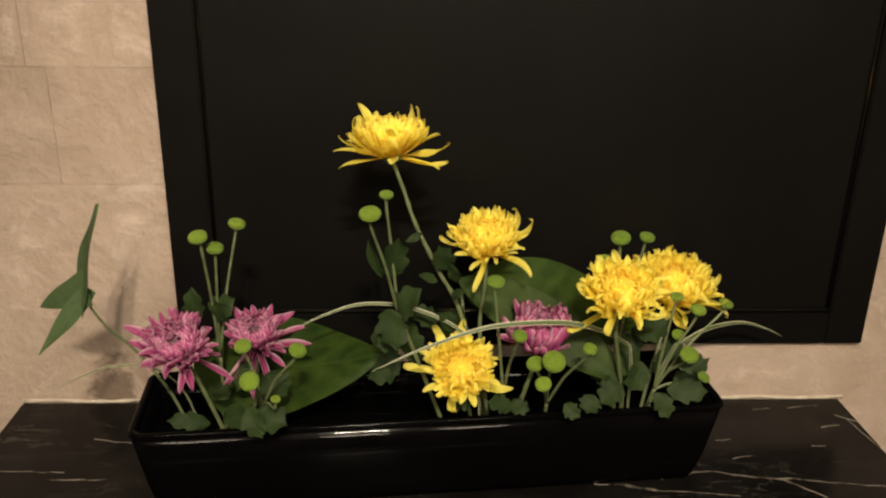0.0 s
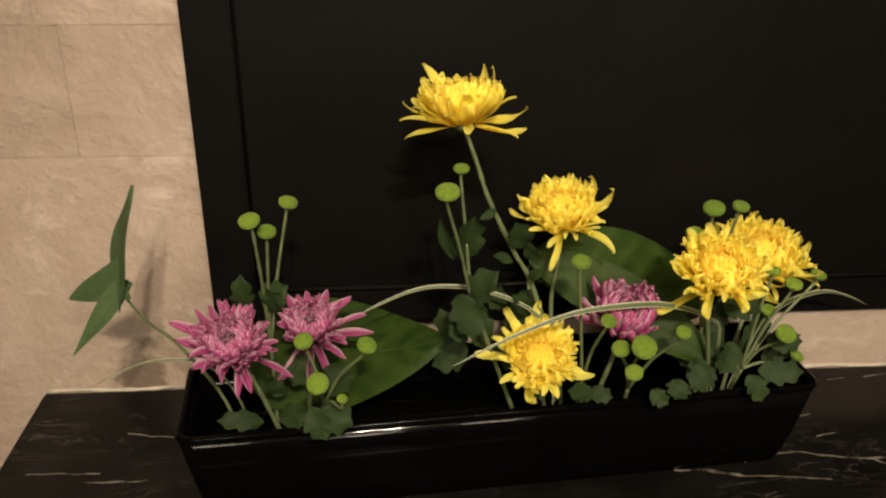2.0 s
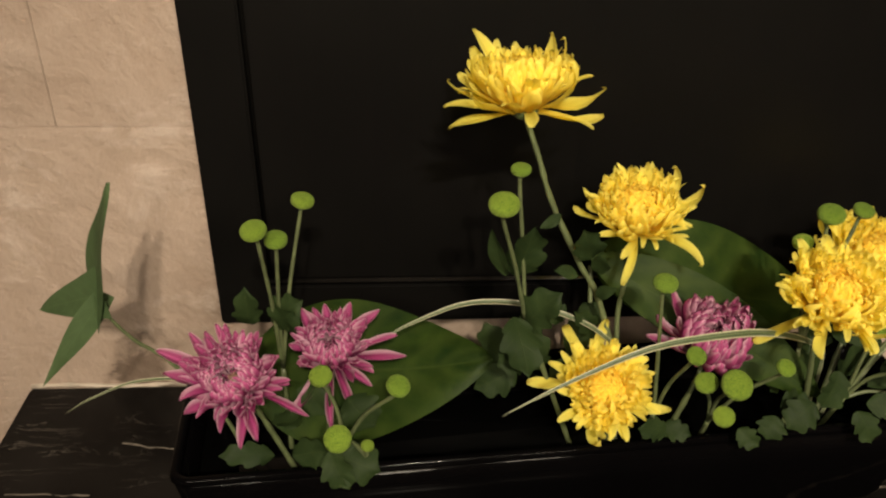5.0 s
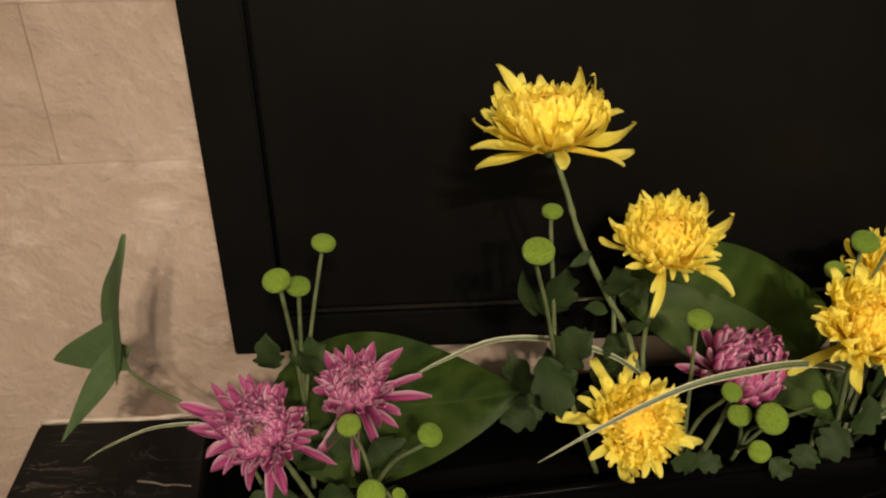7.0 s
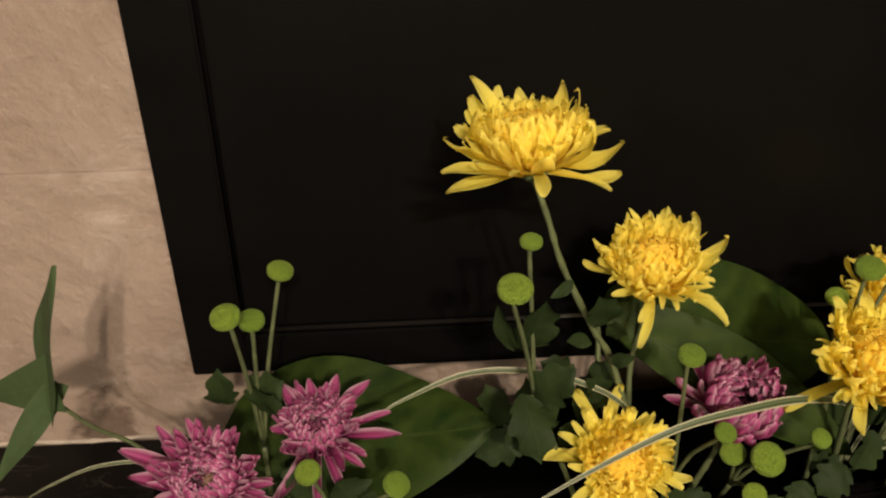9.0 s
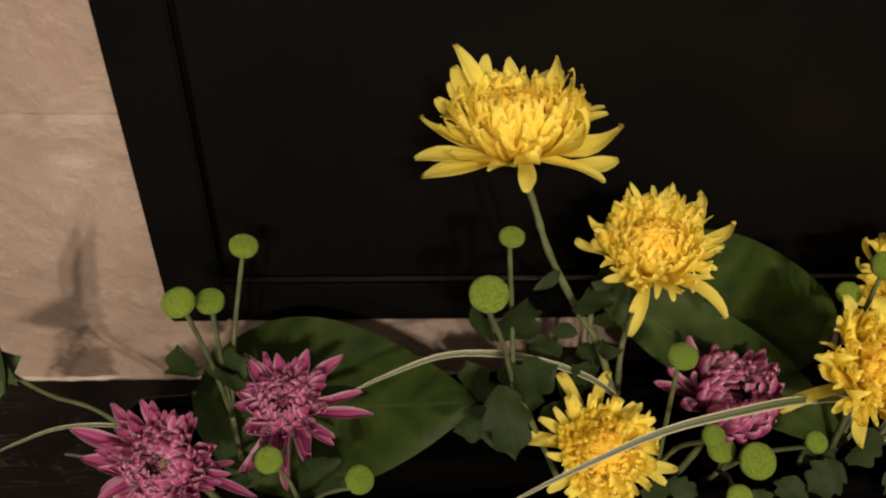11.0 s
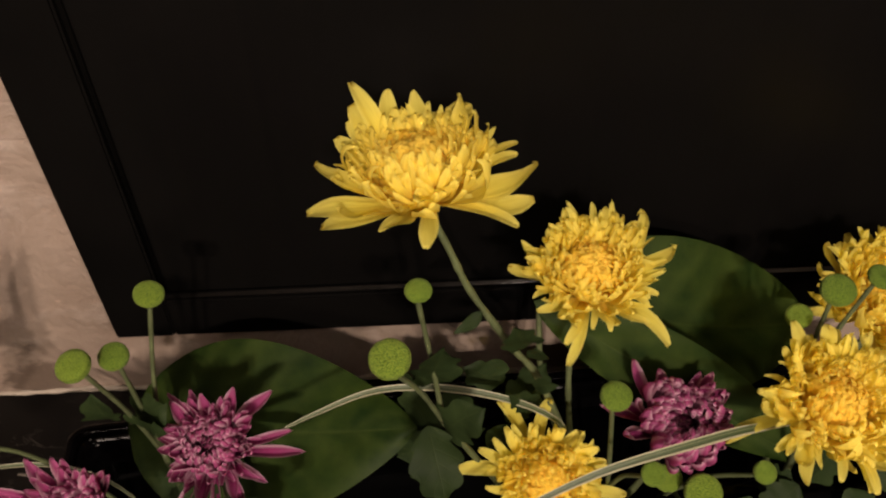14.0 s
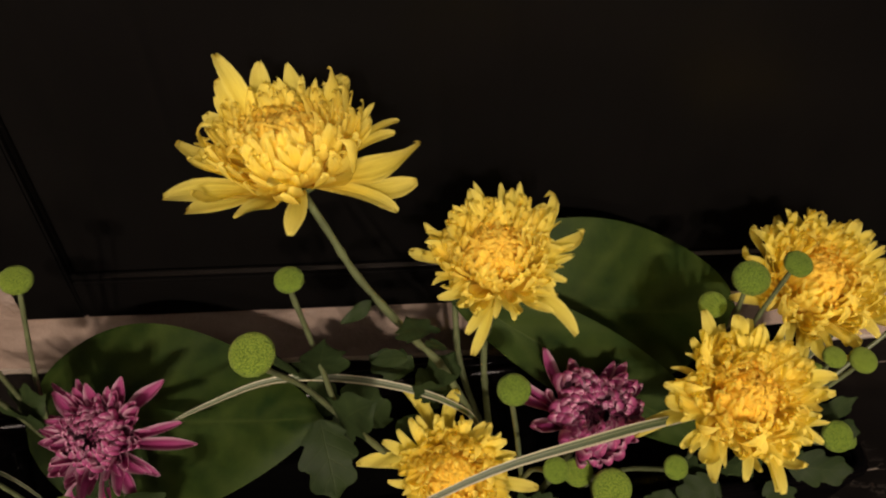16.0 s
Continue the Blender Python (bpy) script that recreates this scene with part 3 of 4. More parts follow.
def bloom(name, label, kind, at, axis, radius, stem, strays=(), seed=1, droop=0, outer=72, middle=230, inner=330, height=1.0, reach=1.0, spread=None, core=False):
    """A chrysanthemum: stem, calyx, spreading outer petals, rising middle ones and a dome of small florets."""
    rnd = random.Random(seed)
    root = thing(name, Vector(stem[-1]), label, "flower", "cut chrysanthemums in the trough")
    part("stem", tube([Vector(at) - Vector(axis).normalized() * 0.003, *stem], 0.0016, 0.0022, 30, lumps=0.09), STEM, root)
    f = frame_of(axis, at)
    rings = []
    for z, q in ((-0.13, 0.05), (-0.11, 0.10), (-0.05, 0.17), (0.02, 0.19), (0.045, 0.15), (0.05, 0.07)):
        rings.append([f @ Vector((q * radius * math.cos(a), q * radius * math.sin(a), z * radius)) for a in (k * math.pi / 6 for k in range(12))])
    head = part("flower_head", loft(rings), CALYX, root)
    yellow = kind == "yellow"
    # share along the zone: rise, length, foot radius, foot height
    wide = spread or (YEL_OUT if yellow else PUR_OUT)
    zones = ((outer, wide, (droop, 38), (0.98 * reach, 0.88), (0.16, 0.14), (-0.02, 0.02)), (middle, YEL_MID, (26, 62), (0.88, 0.74), (0.15, 0.12), (0.0, 0.05)), (inner, YEL_IN, (50, 90), (0.70, 0.56), (0.16, 0.0), (0.04, 0.08))) \
        if yellow else ((outer, wide, (droop, 50), (0.98 * reach, 0.92), (0.16, 0.16), (-0.02, 0.02)), (middle, PUR_MID, (42, 76), (0.92, 0.62), (0.17, 0.29), (0.0, 0.04)), (inner, PUR_IN, (62, 84), (0.40, 0.14), (0.31, 0.03), (0.04, 0.03)))
    shake = 1.0 if yellow else 0.6
    turn, small = 0, []
    for count, meshes, rise, size, out, up in zones:
        for i in range(count):
            t = (i + 0.5) / count
            turn += 1
            phi = turn * 137.508 + rnd.uniform(-8, 8)
            k = radius * (size[0] + (size[1] - size[0]) * t) * rnd.uniform(*((0.70, 1.08) if meshes is wide else (0.86, 1.06))) * (1.0 if meshes is wide else height)
            m = f @ pose(0, 0, 0, 0, 0, phi) @ pose(0, radius * (out[0] + (out[1] - out[0]) * math.sqrt(t)), radius * (up[0] + (up[1] - up[0]) * t),
                                                    rise[0] + (rise[1] - rise[0]) * t ** 0.85 + shake * rnd.uniform(-8, 8) * (1.4 if meshes is wide else 0.8), shake * rnd.uniform(-18, 18), shake * rnd.uniform(-8, 8))
            stretch = (k * rnd.uniform(0.85, 1.15), k, k)
            if meshes in (YEL_IN, PUR_IN):
                small.append((rnd.choice(meshes), m @ Matrix.Diagonal((*stretch, 1))))
            else:
                add_petal(rnd.choice(meshes), head, m, stretch)
    if yellow:
        rings = [[f @ Vector((q * radius * math.cos(a), q * radius * math.sin(a), z * radius)) for a in (k * math.pi / 8 for k in range(16))]
                 for z, q in ((0.05, 0.14), (0.15, 0.32), (0.30, 0.37), (0.44 * height, 0.29), (0.50 * height, 0.16), (0.52 * height, 0.03))]
        part("floret_bed", loft(rings), GOLD, root)
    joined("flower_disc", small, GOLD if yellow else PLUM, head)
    if core:
        eye = []
        for i in range(70):
            t = (i + 0.5) / 70
            k = radius * 0.27 * rnd.uniform(0.85, 1.1)
            eye.append((rnd.choice(PUR_IN), f @ pose(0, 0, 0, 0, 0, i * 137.508) @ pose(0, radius * 0.17 * math.sqrt(1 - t), radius * 0.11, 78 + 10 * t, 0, 0) @ Matrix.Diagonal((k * 0.7, k, k, 1))))
        joined("flower_eye", eye, CORE, head)
    for tip, curl, broad in strays:
        me = wide[::2][curl % (len(wide) // 2)]
        end = me.vertices[len(me.vertices) - 4].co
        d = Vector(tip) - Vector(at)
        y = d.normalized()
        n = Vector(axis) - y * Vector(axis).dot(y)
        n = n.normalized() if n.length > 0.05 else d.orthogonal().normalized()
        m = Matrix((y.cross(n), y, n)).transposed().to_4x4()
        m.translation = at
        k = d.length / end.length
        lift = math.degrees(math.atan2(end.z, end.y))
        add_petal(me, head, m @ pose(0, 0, 0, -lift), (k * broad * (1.0 if yellow else 0.62), k, k))
    return root


bloom("yellow_chrysanthemum", "tall bright yellow chrysanthemum above the black trough", "yellow", (-0.011, 0.692, 0.315), (-0.09, 0.10, 1.0), 0.047,
      [(-0.001, 0.691, 0.285), (0.009, 0.692, 0.255), (0.030, 0.694, 0.21), (0.047, 0.695, 0.177), (0.073, 0.695, 0.09), (0.082, 0.700, 0.0095)],
      [((-0.037, 0.724, 0.350), 4, 0.62), ((-0.057, 0.681, 0.321), 4, 1.2), ((-0.053, 0.690, 0.305), 4, 1.2), ((0.034, 0.694, 0.311), 2, 0.95), ((-0.013, 0.662, 0.316), 4, 1.1), ((0.025, 0.679, 0.307), 4, 0.95), ((0.034, 0.703, 0.324), 0, 1.1), ((-0.053, 0.700, 0.330), 2, 1.0)], 3, 18, 46, height=0.92)
bloom("yellow_chrysanthemum", "yellow chrysanthemum with two hanging outer petals", "yellow", (0.074, 0.727, 0.217), (-0.10, -0.24, 0.96), 0.041,
      [(0.073, 0.729, 0.18), (0.070, 0.729, 0.14), (0.075, 0.715, 0.07), (0.08, 0.70, 0.0095)],
      [((0.113, 0.718, 0.250), 1, 0.9), ((0.059, 0.697, 0.192), 4, 0.8), ((0.106, 0.692, 0.206), 4, 0.9), ((0.084, 0.745, 0.256), 1, 0.8), ((0.094, 0.745, 0.253), 3, 0.9), ((0.034, 0.728, 0.231), 0, 0.9)], 7, 26, 84, height=1.12, reach=0.92, spread=YEL_BROAD)
bloom("yellow_chrysanthemum", "low yellow chrysanthemum leaning over the trough's front rim", "yellow", (0.048, 0.669, 0.124), (0.02, -0.66, 0.75), 0.040,
      [(0.053, 0.680, 0.10), (0.062, 0.690, 0.06), (0.066, 0.698, 0.0095)],
      [((0.047, 0.636, 0.112), 3, 1.2), ((0.092, 0.662, 0.117), 0, 0.9), ((0.002, 0.668, 0.132), 0, 0.9), ((0.056, 0.690, 0.168), 1, 1.0), ((0.024, 0.690, 0.158), 3, 0.9)], 11, 30, 90, reach=0.98, spread=YEL_BROAD)
bloom("yellow_chrysanthemum", "full yellow chrysanthemum with a curled lower petal", "yellow", (0.180, 0.656, 0.198), (-0.04, -0.40, 0.91), 0.043,
      [(0.182, 0.666, 0.165), (0.190, 0.675, 0.13), (0.200, 0.688, 0.08), (0.200, 0.706, 0.0095)],
      [((0.138, 0.650, 0.178), 3, 0.9), ((0.219, 0.654, 0.192), 0, 1.0), ((0.188, 0.626, 0.188), 4, 1.0), ((0.166, 0.625, 0.187), 0, 1.0)], 19, 22, 96, reach=1.0, spread=YEL_BROAD)
bloom("yellow_chrysanthemum", "yellow chrysanthemum at the back, turned to the wall", "yellow", (0.253, 0.748, 0.162), (0.03, -0.30, 0.95), 0.052,
      [(0.252, 0.745, 0.14), (0.235, 0.725, 0.09), (0.215, 0.70, 0.0095)],
      [((0.225, 0.735, 0.170), 0, 1.0), ((0.300, 0.725, 0.150), 4, 1.1), ((0.262, 0.712, 0.150), 0, 1.0)], 23, 14, 70, spread=YEL_BROAD)
bloom("mauve_chrysanthemum", "mauve pink chrysanthemum with pale-edged petals over the trough's end", "mauve", (-0.180, 0.632, 0.165), (-0.10, -0.50, 0.86), 0.0355,
      [(-0.168, 0.645, 0.12), (-0.152, 0.662, 0.05), (-0.146, 0.668, 0.0095)],
      [((-0.176, 0.597, 0.150), 1, 1.4), ((-0.166, 0.602, 0.148), 2, 1.2), ((-0.226, 0.640, 0.184), 0, 1.2), ((-0.223, 0.630, 0.177), 2, 1.2), ((-0.209, 0.655, 0.187), 1, 1.3), ((-0.142, 0.628, 0.144), 1, 0.9), ((-0.151, 0.640, 0.160), 3, 1.2)], 29, 20, 100, 180, 130, reach=0.98, core=True)
bloom("mauve_chrysanthemum", "mauve pink chrysanthemum with long pointed petals", "mauve", (-0.129, 0.681, 0.149), (0.02, -0.44, 0.90), 0.0335,
      [(-0.131, 0.682, 0.12), (-0.137, 0.68, 0.06), (-0.14, 0.68, 0.0095)],
      [((-0.083, 0.676, 0.152), 0, 1.0), ((-0.086, 0.682, 0.165), 3, 1.1), ((-0.099, 0.701, 0.168), 1, 1.5), ((-0.128, 0.655, 0.108), 3, 1.0), ((-0.159, 0.660, 0.116), 1, 1.2), ((-0.152, 0.660, 0.120), 0, 1.1), ((-0.116, 0.660, 0.121), 2, 1.2), ((-0.104, 0.670, 0.133), 0, 1.2), ((-0.141, 0.704, 0.170), 1, 1.4), ((-0.154, 0.700, 0.174), 3, 1.0)], 31, 18, 78, 140, 110, reach=1.0)
bloom("mauve_chrysanthemum", "dusky mauve chrysanthemum with incurved petals", "mauve", (0.120, 0.682, 0.144), (0.03, -0.36, 0.93), 0.045,
      [(0.112, 0.676, 0.12), (0.10, 0.680, 0.07), (0.092, 0.695, 0.0095)],
      [((0.082, 0.698, 0.148), 0, 1.3), ((0.088, 0.690, 0.170), 2, 1.1), ((0.100, 0.705, 0.182), 1, 1.3)], 37, 24, 56, 150, 150, 1.1, 0.92, spread=list(PUR_MID))


# ---- green button sprays ----
def bud_mesh():
    """A flat-topped button of tightly packed florets, 1 in radius."""
    bm = bmesh.new()
    bmesh.ops.create_uvsphere(bm, u_segments=36, v_segments=22, radius=1)
    cells = []
    n = 170
    for i in range(n):
        z = 1 - 1.55 * (i + 0.5) / n
        a, r = i * 2.39996, math.sqrt(max(0, 1 - z * z))
        cells.append((r * math.cos(a), r * math.sin(a), z))
    cells = np.array(cells)
    for v in bm.verts:
        p = np.array(v.co)
        near = np.sort(((cells - p) ** 2).sum(1))[0] if p[2] > -0.62 else 0.012
        d = 1 + 0.05 * (1 - min(1.0, math.sqrt(near) / 0.13))
        flat = 0.62 - 0.10 * math.exp(-((p[0] ** 2 + p[1] ** 2) / 0.12)) if p[2] > 0 else 0.60
        v.co = (p[0] * d, p[1] * d, math.copysign(abs(p[2]) ** 0.72, p[2]) * flat * d)
    me = bpy.data.meshes.new("bud")
    bm.to_mesh(me)
    bm.free()
    for p in me.polygons:
        p.use_smooth = True
    me.materials.append(BUD)
    return me


BUD_MESH = bud_mesh()


def spray(label, foot, joint, buds):
    """Button buds (x, y, z, radius, tilt x, tilt y) on stalks that meet at joint and go on to foot."""
    root = thing("button_spray", Vector(foot), label, "flower", "green button sprays in the trough")
    part("stem", tube([joint, ((joint[0] + foot[0]) / 2, (joint[1] + foot[1]) / 2 + 0.002, (joint[2] + foot[2]) / 2), foot], 0.0016, 0.002, 16), STEM, root)
    for x, y, z, r, tx, ty in buds:
        axis, r = Vector((tx * 0.75, ty * 0.75, 1)).normalized(), r * 0.93
        low = Vector((x, y, z)) - axis * r * 0.6
        j = Vector(joint)
        mid = low.lerp(j, 0.5) - Vector((tx, ty, 0)) * 0.006
        part("stalk", tube([low, low - axis * 0.008, mid, j], 0.0011, 0.0014, 18, 7), STEM, root)
        ob = part("bud", BUD_MESH, BUD, root, "round green button bud")
        ob.matrix_basis = frame_of(axis, (x, y, z)) @ Matrix.Diagonal((r, r, r * 0.88, 1)) @ pose(0, 0, 0, 0, 0, x * 9000)
        rings = [[frame_of(axis, low) @ Vector((q * r * math.cos(a), q * r * math.sin(a), h * r)) for a in (k * math.pi / 5 for k in range(10))]
                 for h, q in ((-0.28, 0.14), (-0.12, 0.34), (0.04, 0.62), (0.18, 0.80), (0.22, 0.70))]
        part("calyx", loft(rings), CALYX, root)
    return root


spray("spray of three green button buds behind mauve flowers", (-0.165, 0.692, 0.0095), (-0.164, 0.692, 0.13),
      [(-0.166, 0.658, 0.256, 0.0082, -0.15, -0.35), (-0.157, 0.675, 0.240, 0.0075, 0.1, -0.3), (-0.143, 0.702, 0.252, 0.0077, 0.3, -0.1)])
spray("spray of two green button buds on upright stalks", (0.052, 0.698, 0.0095), (-0.006, 0.668, 0.185),
      [(-0.027, 0.632, 0.285, 0.0090, -0.05, -0.35), (-0.015, 0.662, 0.291, 0.0061, 0.0, -0.1)])
spray("low spray of green button buds at the trough's rim", (-0.125, 0.668, 0.0095), (-0.120, 0.640, 0.110),
      [(-0.131, 0.631, 0.172, 0.0075, -0.2, -0.5), (-0.118, 0.583, 0.167, 0.0082, 0.0, -1.2), (-0.085, 0.616, 0.176, 0.0076, 0.5, -0.4), (-0.104, 0.612, 0.134, 0.0042, 0.2, -0.3)])
spray("spray of green button buds round a dusky mauve flower", (0.130, 0.704, 0.0095), (0.128, 0.676, 0.090),
      [(0.125, 0.640, 0.152, 0.0105, 0.1, -0.8), (0.112, 0.655, 0.142, 0.0080, -0.4, -0.5), (0.115, 0.627, 0.138, 0.0072, -0.3, -0.7), (0.156, 0.645, 0.161, 0.0064, 0.2, -0.6)])
spray("green button buds on thin bent stalks", (0.088, 0.695, 0.0095), (0.088, 0.674, 0.100),
      [(0.075, 0.656, 0.218, 0.0080, 0.0, -0.2), (0.095, 0.638, 0.177, 0.0066, 0.2, -0.6)])
spray("green button buds rising behind a yellow flower", (0.200, 0.70, 0.0095), (0.195, 0.705, 0.130),
      [(0.186, 0.694, 0.243, 0.0090, -0.1, -0.3), (0.212, 0.704, 0.240, 0.0072, 0.2, -0.2), (0.174, 0.697, 0.221, 0.0070, -0.3, -0.3)])
spray("spreading spray of green button buds at the trough's end", (0.218, 0.712, 0.0095), (0.230, 0.692, 0.095),
      [(0.299, 0.724, 0.167, 0.0074, 0.5, 0.0), (0.252, 0.707, 0.143, 0.0068, 0.1, -0.4), (0.262, 0.693, 0.175, 0.0076, 0.2, -0.2), (0.238, 0.684, 0.192, 0.0062, 0.1, -0.1),
       (0.250, 0.668, 0.143, 0.0088, 0.1, -0.8), (0.272, 0.684, 0.112, 0.0066, 0.8, -0.3)])

# ---- broad leaves, arrow leaf and grass blades ----
first = thing("broad_leaf", (-0.14, 0.70, 0.0095), "broad green leaf standing behind mauve flowers", "leaf", "broad leaves in the trough")
part("leaf_blade", leaf((-0.1978, 0.7295, 0.1067), (-0.0206, 0.7035, 0.126), (-0.286, -0.446, 0.905), 0.0567, blunt, -0.054, 0.0, 0.05, 26, 14, sway=0.02), BIG_LEAF, first)
part("stalk", tube([(-0.197, 0.7295, 0.1065), (-0.185, 0.722, 0.08), (-0.14, 0.70, 0.0095)], 0.0018, 0.0022, 14), STEM, first)
second = thing("broad_leaf", (0.09, 0.715, 0.0095), "broad dark green leaf folded along its midrib", "leaf", "broad leaves in the trough")
part("leaf_blade", leaf((0.0545, 0.764, 0.163), (0.232, 0.7747, 0.1185), (0.038, -0.566, 0.914), 0.052, ovate, 0.046, 0.21, 0.04, 26, 14, sway=0.048, lopside=0.854), BIG_LEAF, second)
part("leaf_blade", leaf((0.0491, 0.7477, 0.1822), (0.2064, 0.6788, 0.106), (-0.107, -0.846, 0.395), 0.0281, narrow, 0.029, 0.0, 0.05, 24, 12, sway=-0.012, lopside=0.744), BIG_LEAF, second)
part("stalk", tube([(0.0549, 0.764, 0.163), (0.06, 0.745, 0.10), (0.09, 0.715, 0.0095)], 0.0018, 0.0022, 14), STEM, second)

arrow = thing("arrow_leaf", (-0.19, 0.69, 0.0095), "narrow three-lobed arrow-shaped green leaf on a long stalk", "leaf")
NODE = (-0.268, 0.672, 0.195)
part("lobe", leaf((-0.2735, 0.676, 0.181), (-0.2494, 0.6786, 0.277), (-0.82, -0.50, 0.25), 0.0165, spear, 0.03, 0.05, 0.08, 24), ARROW_LEAF, arrow)
part("lobe", leaf((-0.263, 0.6695, 0.2075), (-0.3175, 0.698, 0.1765), (-0.58, -0.78, 0.24), 0.0165, flare, 0.02, -0.05, 0.04, 20, 8), ARROW_LEAF, arrow)
part("lobe", leaf((-0.2635, 0.676, 0.203), (-0.3005, 0.644, 0.157), (0.5, -0.8, 0.2), 0.0082, ear, 0.0, -0.05, 0.05, 20, 8), ARROW_LEAF, arrow)
part("stalk", tube([NODE, (-0.255, 0.680, 0.165), (-0.236, 0.690, 0.136), (-0.205, 0.692, 0.08), (-0.19, 0.69, 0.0095)], 0.0011, 0.0016, 24), STEM, arrow)

for pts, half, nrm, label in (
        ([(-0.180, 0.690, 0.0095), (-0.195, 0.692, 0.085), (-0.222, 0.693, 0.117), (-0.262, 0.694, 0.119), (-0.295, 0.690, 0.108), (-0.314, 0.688, 0.097)], 0.0014, (0, -0.4, 1), "thin pale-edged grass blade drooping over the trough's end"),
        ([(0.070, 0.690, 0.0095), (0.066, 0.690, 0.12), (0.049, 0.690, 0.156), (0.006, 0.692, 0.177), (-0.038, 0.692, 0.181), (-0.075, 0.684, 0.172), (-0.100, 0.679, 0.160)], 0.0023, (0, -0.6, 1), "arching grass blade with cream edges"),
        ([(0.212, 0.708, 0.0095), (0.205, 0.690, 0.125), (0.190, 0.680, 0.152), (0.150, 0.662, 0.175), (0.111, 0.648, 0.184), (0.065, 0.634, 0.186), (0.015, 0.616, 0.177), (-0.026, 0.601, 0.165)], 0.0030, (0, -0.75, 1), "long cream-edged grass blade across yellow and mauve flowers"),
        ([(0.222, 0.716, 0.0095), (0.250, 0.726, 0.10), (0.285, 0.750, 0.122), (0.335, 0.775, 0.122), (0.370, 0.785, 0.110), (0.392, 0.790, 0.098)], 0.0028, (0, -0.4, 1), "cream-edged grass blade reaching past the trough")):
    g = thing("grass_blade", pts[0], label, "grass", "variegated grass blades")
    part("blade", blade(pts, half, nrm), BLADE, g)

# ---- small lobed leaves on the stems ----
LEAVES = (
    (-0.183, 0.690, 0.168, -0.181, 0.682, 0.200, 0.011),
    (-0.168, 0.690, 0.171, -0.147, 0.682, 0.191, 0.014),
    (-0.161, 0.680, 0.173, -0.151, 0.672, 0.190, 0.014),
    (-0.170, 0.660, 0.081, -0.203, 0.652, 0.089, 0.010),
    (-0.156, 0.650, 0.090, -0.130, 0.642, 0.101, 0.014),
    (-0.124, 0.628, 0.111, -0.099, 0.620, 0.105, 0.017),
    (-0.128, 0.622, 0.121, -0.117, 0.614, 0.098, 0.012),
    (-0.152, 0.660, 0.107, -0.164, 0.652, 0.124, 0.010),
    (-0.119, 0.660, 0.131, -0.102, 0.652, 0.114, 0.018),
    (-0.135, 0.670, 0.137, -0.145, 0.662, 0.114, 0.014),
    (-0.012, 0.668, 0.217, -0.005, 0.660, 0.253, 0.014),
    (-0.019, 0.668, 0.217, -0.030, 0.660, 0.255, 0.006),
    (-0.014, 0.662, 0.191, -0.007, 0.634, 0.168, 0.016),
    (-0.005, 0.665, 0.181, 0.012, 0.657, 0.210, 0.015),
    (-0.008, 0.660, 0.164, -0.023, 0.652, 0.161, 0.012),
    (0.014, 0.683, 0.251, 0.000, 0.675, 0.246, 0.004),
    (0.028, 0.683, 0.207, 0.011, 0.675, 0.216, 0.005),
    (0.037, 0.690, 0.215, 0.029, 0.682, 0.240, 0.012),
    (0.044, 0.690, 0.203, 0.039, 0.682, 0.223, 0.007),
    (0.041, 0.683, 0.191, 0.052, 0.675, 0.202, 0.005),
    (0.094, 0.660, 0.095, 0.073, 0.652, 0.106, 0.010),
    (0.092, 0.665, 0.096, 0.109, 0.657, 0.095, 0.009),
    (0.140, 0.655, 0.102, 0.152, 0.647, 0.094, 0.009),
    (0.173, 0.670, 0.107, 0.190, 0.662, 0.112, 0.016),
    (0.166, 0.660, 0.108, 0.160, 0.652, 0.095, 0.012),
    (0.236, 0.675, 0.104, 0.269, 0.667, 0.107, 0.013),
    (0.222, 0.662, 0.109, 0.233, 0.654, 0.089, 0.011),
    (0.244, 0.685, 0.127, 0.269, 0.677, 0.130, 0.012),
    (0.210, 0.700, 0.148, 0.237, 0.692, 0.162, 0.016),
    (0.210, 0.675, 0.133, 0.200, 0.667, 0.109, 0.014),
    (0.190, 0.660, 0.119, 0.172, 0.652, 0.105, 0.014),
    (0.020, 0.702, 0.122, 0.048, 0.700, 0.102, 0.017),
    (-0.004, 0.702, 0.120, -0.032, 0.700, 0.104, 0.015),
    (0.030, 0.716, 0.150, 0.008, 0.714, 0.166, 0.012),
    (0.057, 0.670, 0.102, 0.042, 0.662, 0.099, 0.012),
    # next four: extra leaves, added to shade the wall strip under the panel
    (0.012, 0.700, 0.118, -0.002, 0.706, 0.160, 0.015),
    (0.032, 0.704, 0.126, 0.052, 0.714, 0.166, 0.013),
    (-0.010, 0.708, 0.108, -0.026, 0.716, 0.146, 0.014),
    (0.046, 0.700, 0.150, 0.030, 0.690, 0.174, 0.009),
    (0.215, 0.708, 0.098, 0.203, 0.718, 0.140, 0.014),
    (0.236, 0.712, 0.098, 0.256, 0.722, 0.134, 0.014),
    (0.200, 0.712, 0.120, 0.226, 0.724, 0.146, 0.012),
    (0.250, 0.700, 0.098, 0.282, 0.706, 0.118, 0.010),
    (0.186, 0.700, 0.094, 0.170, 0.706, 0.122, 0.012),
)
rnd = random.Random(5)
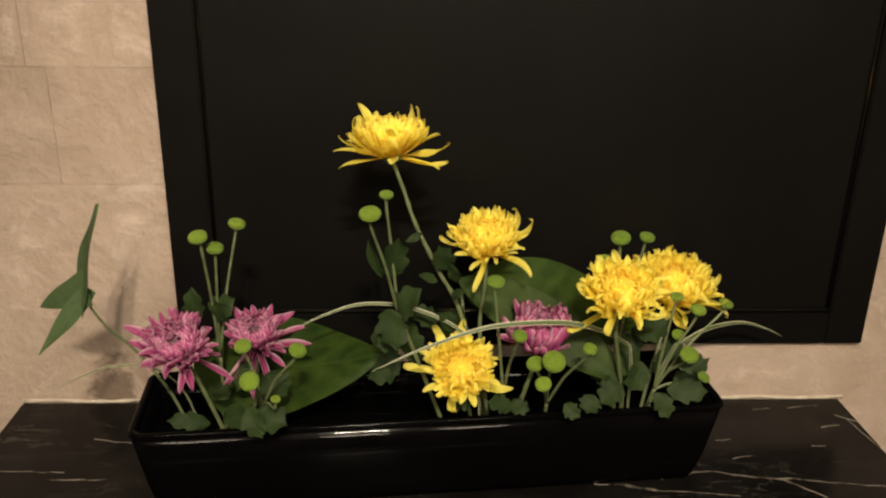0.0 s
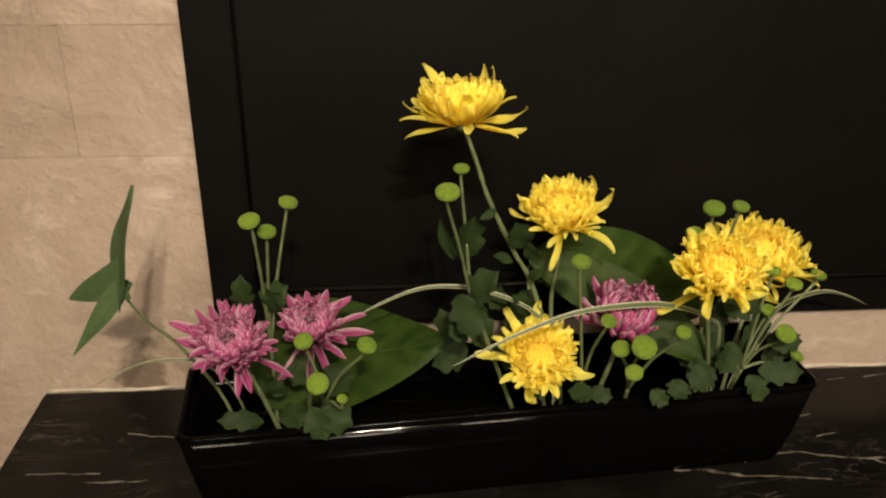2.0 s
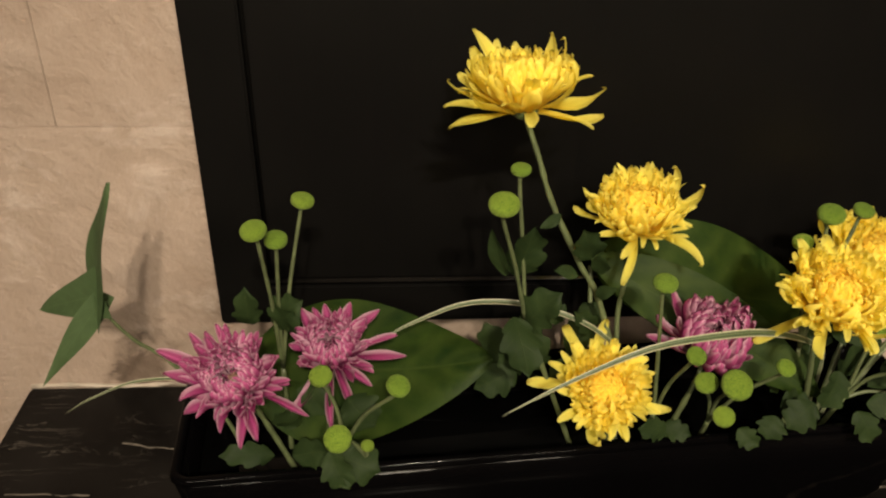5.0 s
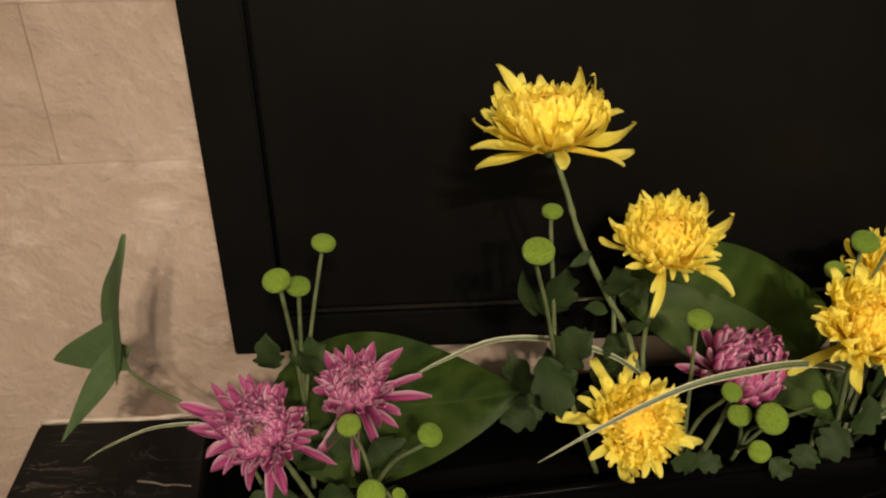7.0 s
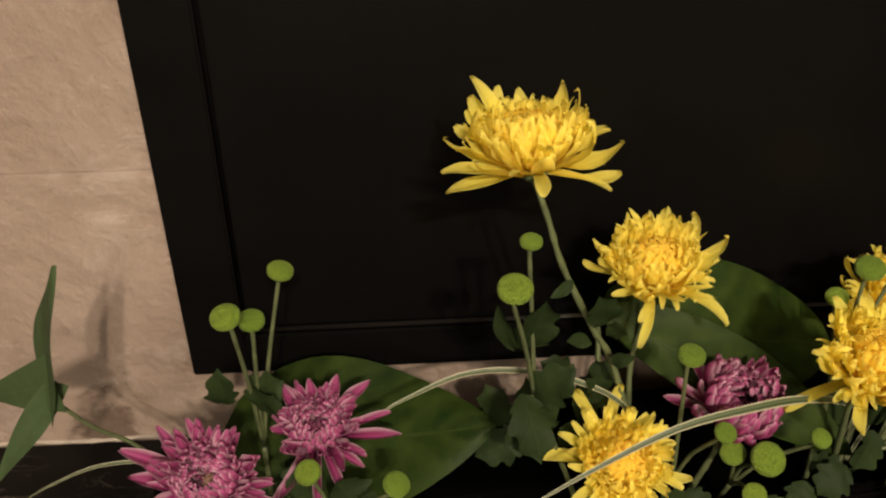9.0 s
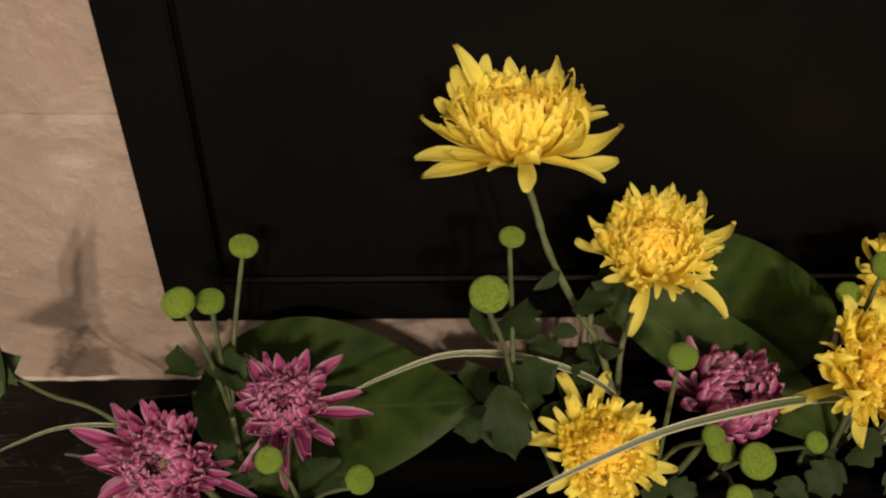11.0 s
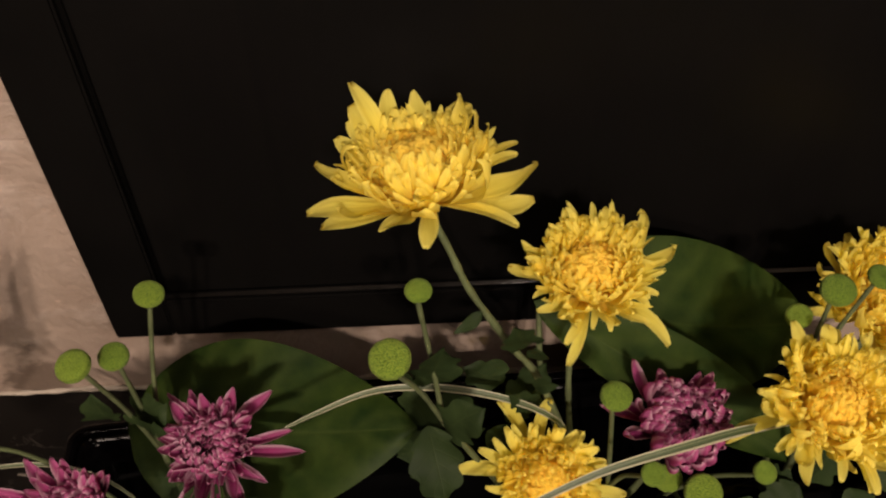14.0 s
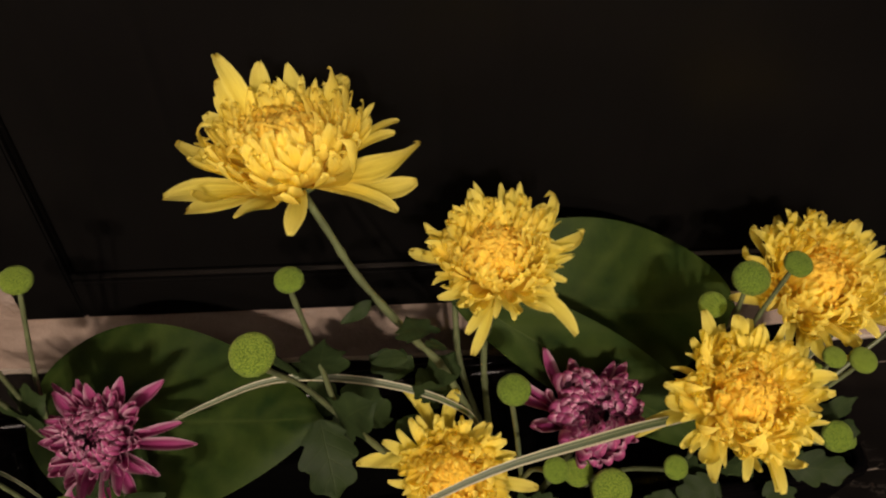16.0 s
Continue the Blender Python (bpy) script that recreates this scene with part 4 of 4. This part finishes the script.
roots = [o for o in scene.objects if o.parent is None and o.type == "EMPTY" and o.name.split(".")[0] in ("yellow_chrysanthemum", "mauve_chrysanthemum", "button_spray")]
for x0, y0, z0, x1, y1, z1, half in LEAVES:
    foot, tip = Vector((x0, y0, z0)), Vector((x1, y1, z1))
    owner = min(roots, key=lambda o: abs(o.location.x - x0) + 0.5 * abs(o.location.y - y0))
    nrm = (rnd.uniform(-0.5, 0.5), -1, rnd.uniform(0.3, 0.9))
    shape = lobed if half > 0.0075 else lance
    part("leaf", leaf(foot, tip, nrm, half * 0.87, shape, rnd.uniform(0.0, 0.1), rnd.uniform(-0.2, 0.3), 0.12, 16, 6, rnd.uniform(-0.05, 0.05), rnd.uniform(0, 6)), MUM_LEAF, owner)

# ---- stone blocks of the back wall ----
X0, X1 = -1.7, 1.7
courses = [(-0.8, -0.42, (-0.95, -0.2, 0.5)), (-0.42, -0.012, (-0.62, 0.1, 0.9))]
rects = []
for z0, z1, cuts in courses:
    xs = (X0, *cuts, X1)
    rects += [(a, b, z0, z1) for a, b in zip(xs, xs[1:])]
rects += [(X0, -0.95, -0.012, 0.246), (-0.95, 0.53, -0.012, 0.246), (0.53, X1, -0.012, 0.246), (X0, -0.338, 0.246, 0.361), (-0.338, 0.20, 0.246, 0.361), (0.20, 0.62, 0.246, 0.361), (0.62, X1, 0.246, 0.361),
          (X0, -0.62, 0.361, 0.66), (-0.62, -0.356, 0.361, 0.66), (-0.356, 0.30, 0.361, 0.66), (0.30, X1, 0.361, 0.66), (X0, -0.7, 0.66, 1.05), (-0.7, 0.1, 0.66, 1.05), (0.1, X1, 0.66, 1.05),
          (X0, -0.3, 1.05, 1.7), (-0.3, X1, 1.05, 1.7)]
for i, (x0, x1, z0, z1) in enumerate(rects):
    g, d = 0.0001, 0.0005 * math.sin(i * 2.7)
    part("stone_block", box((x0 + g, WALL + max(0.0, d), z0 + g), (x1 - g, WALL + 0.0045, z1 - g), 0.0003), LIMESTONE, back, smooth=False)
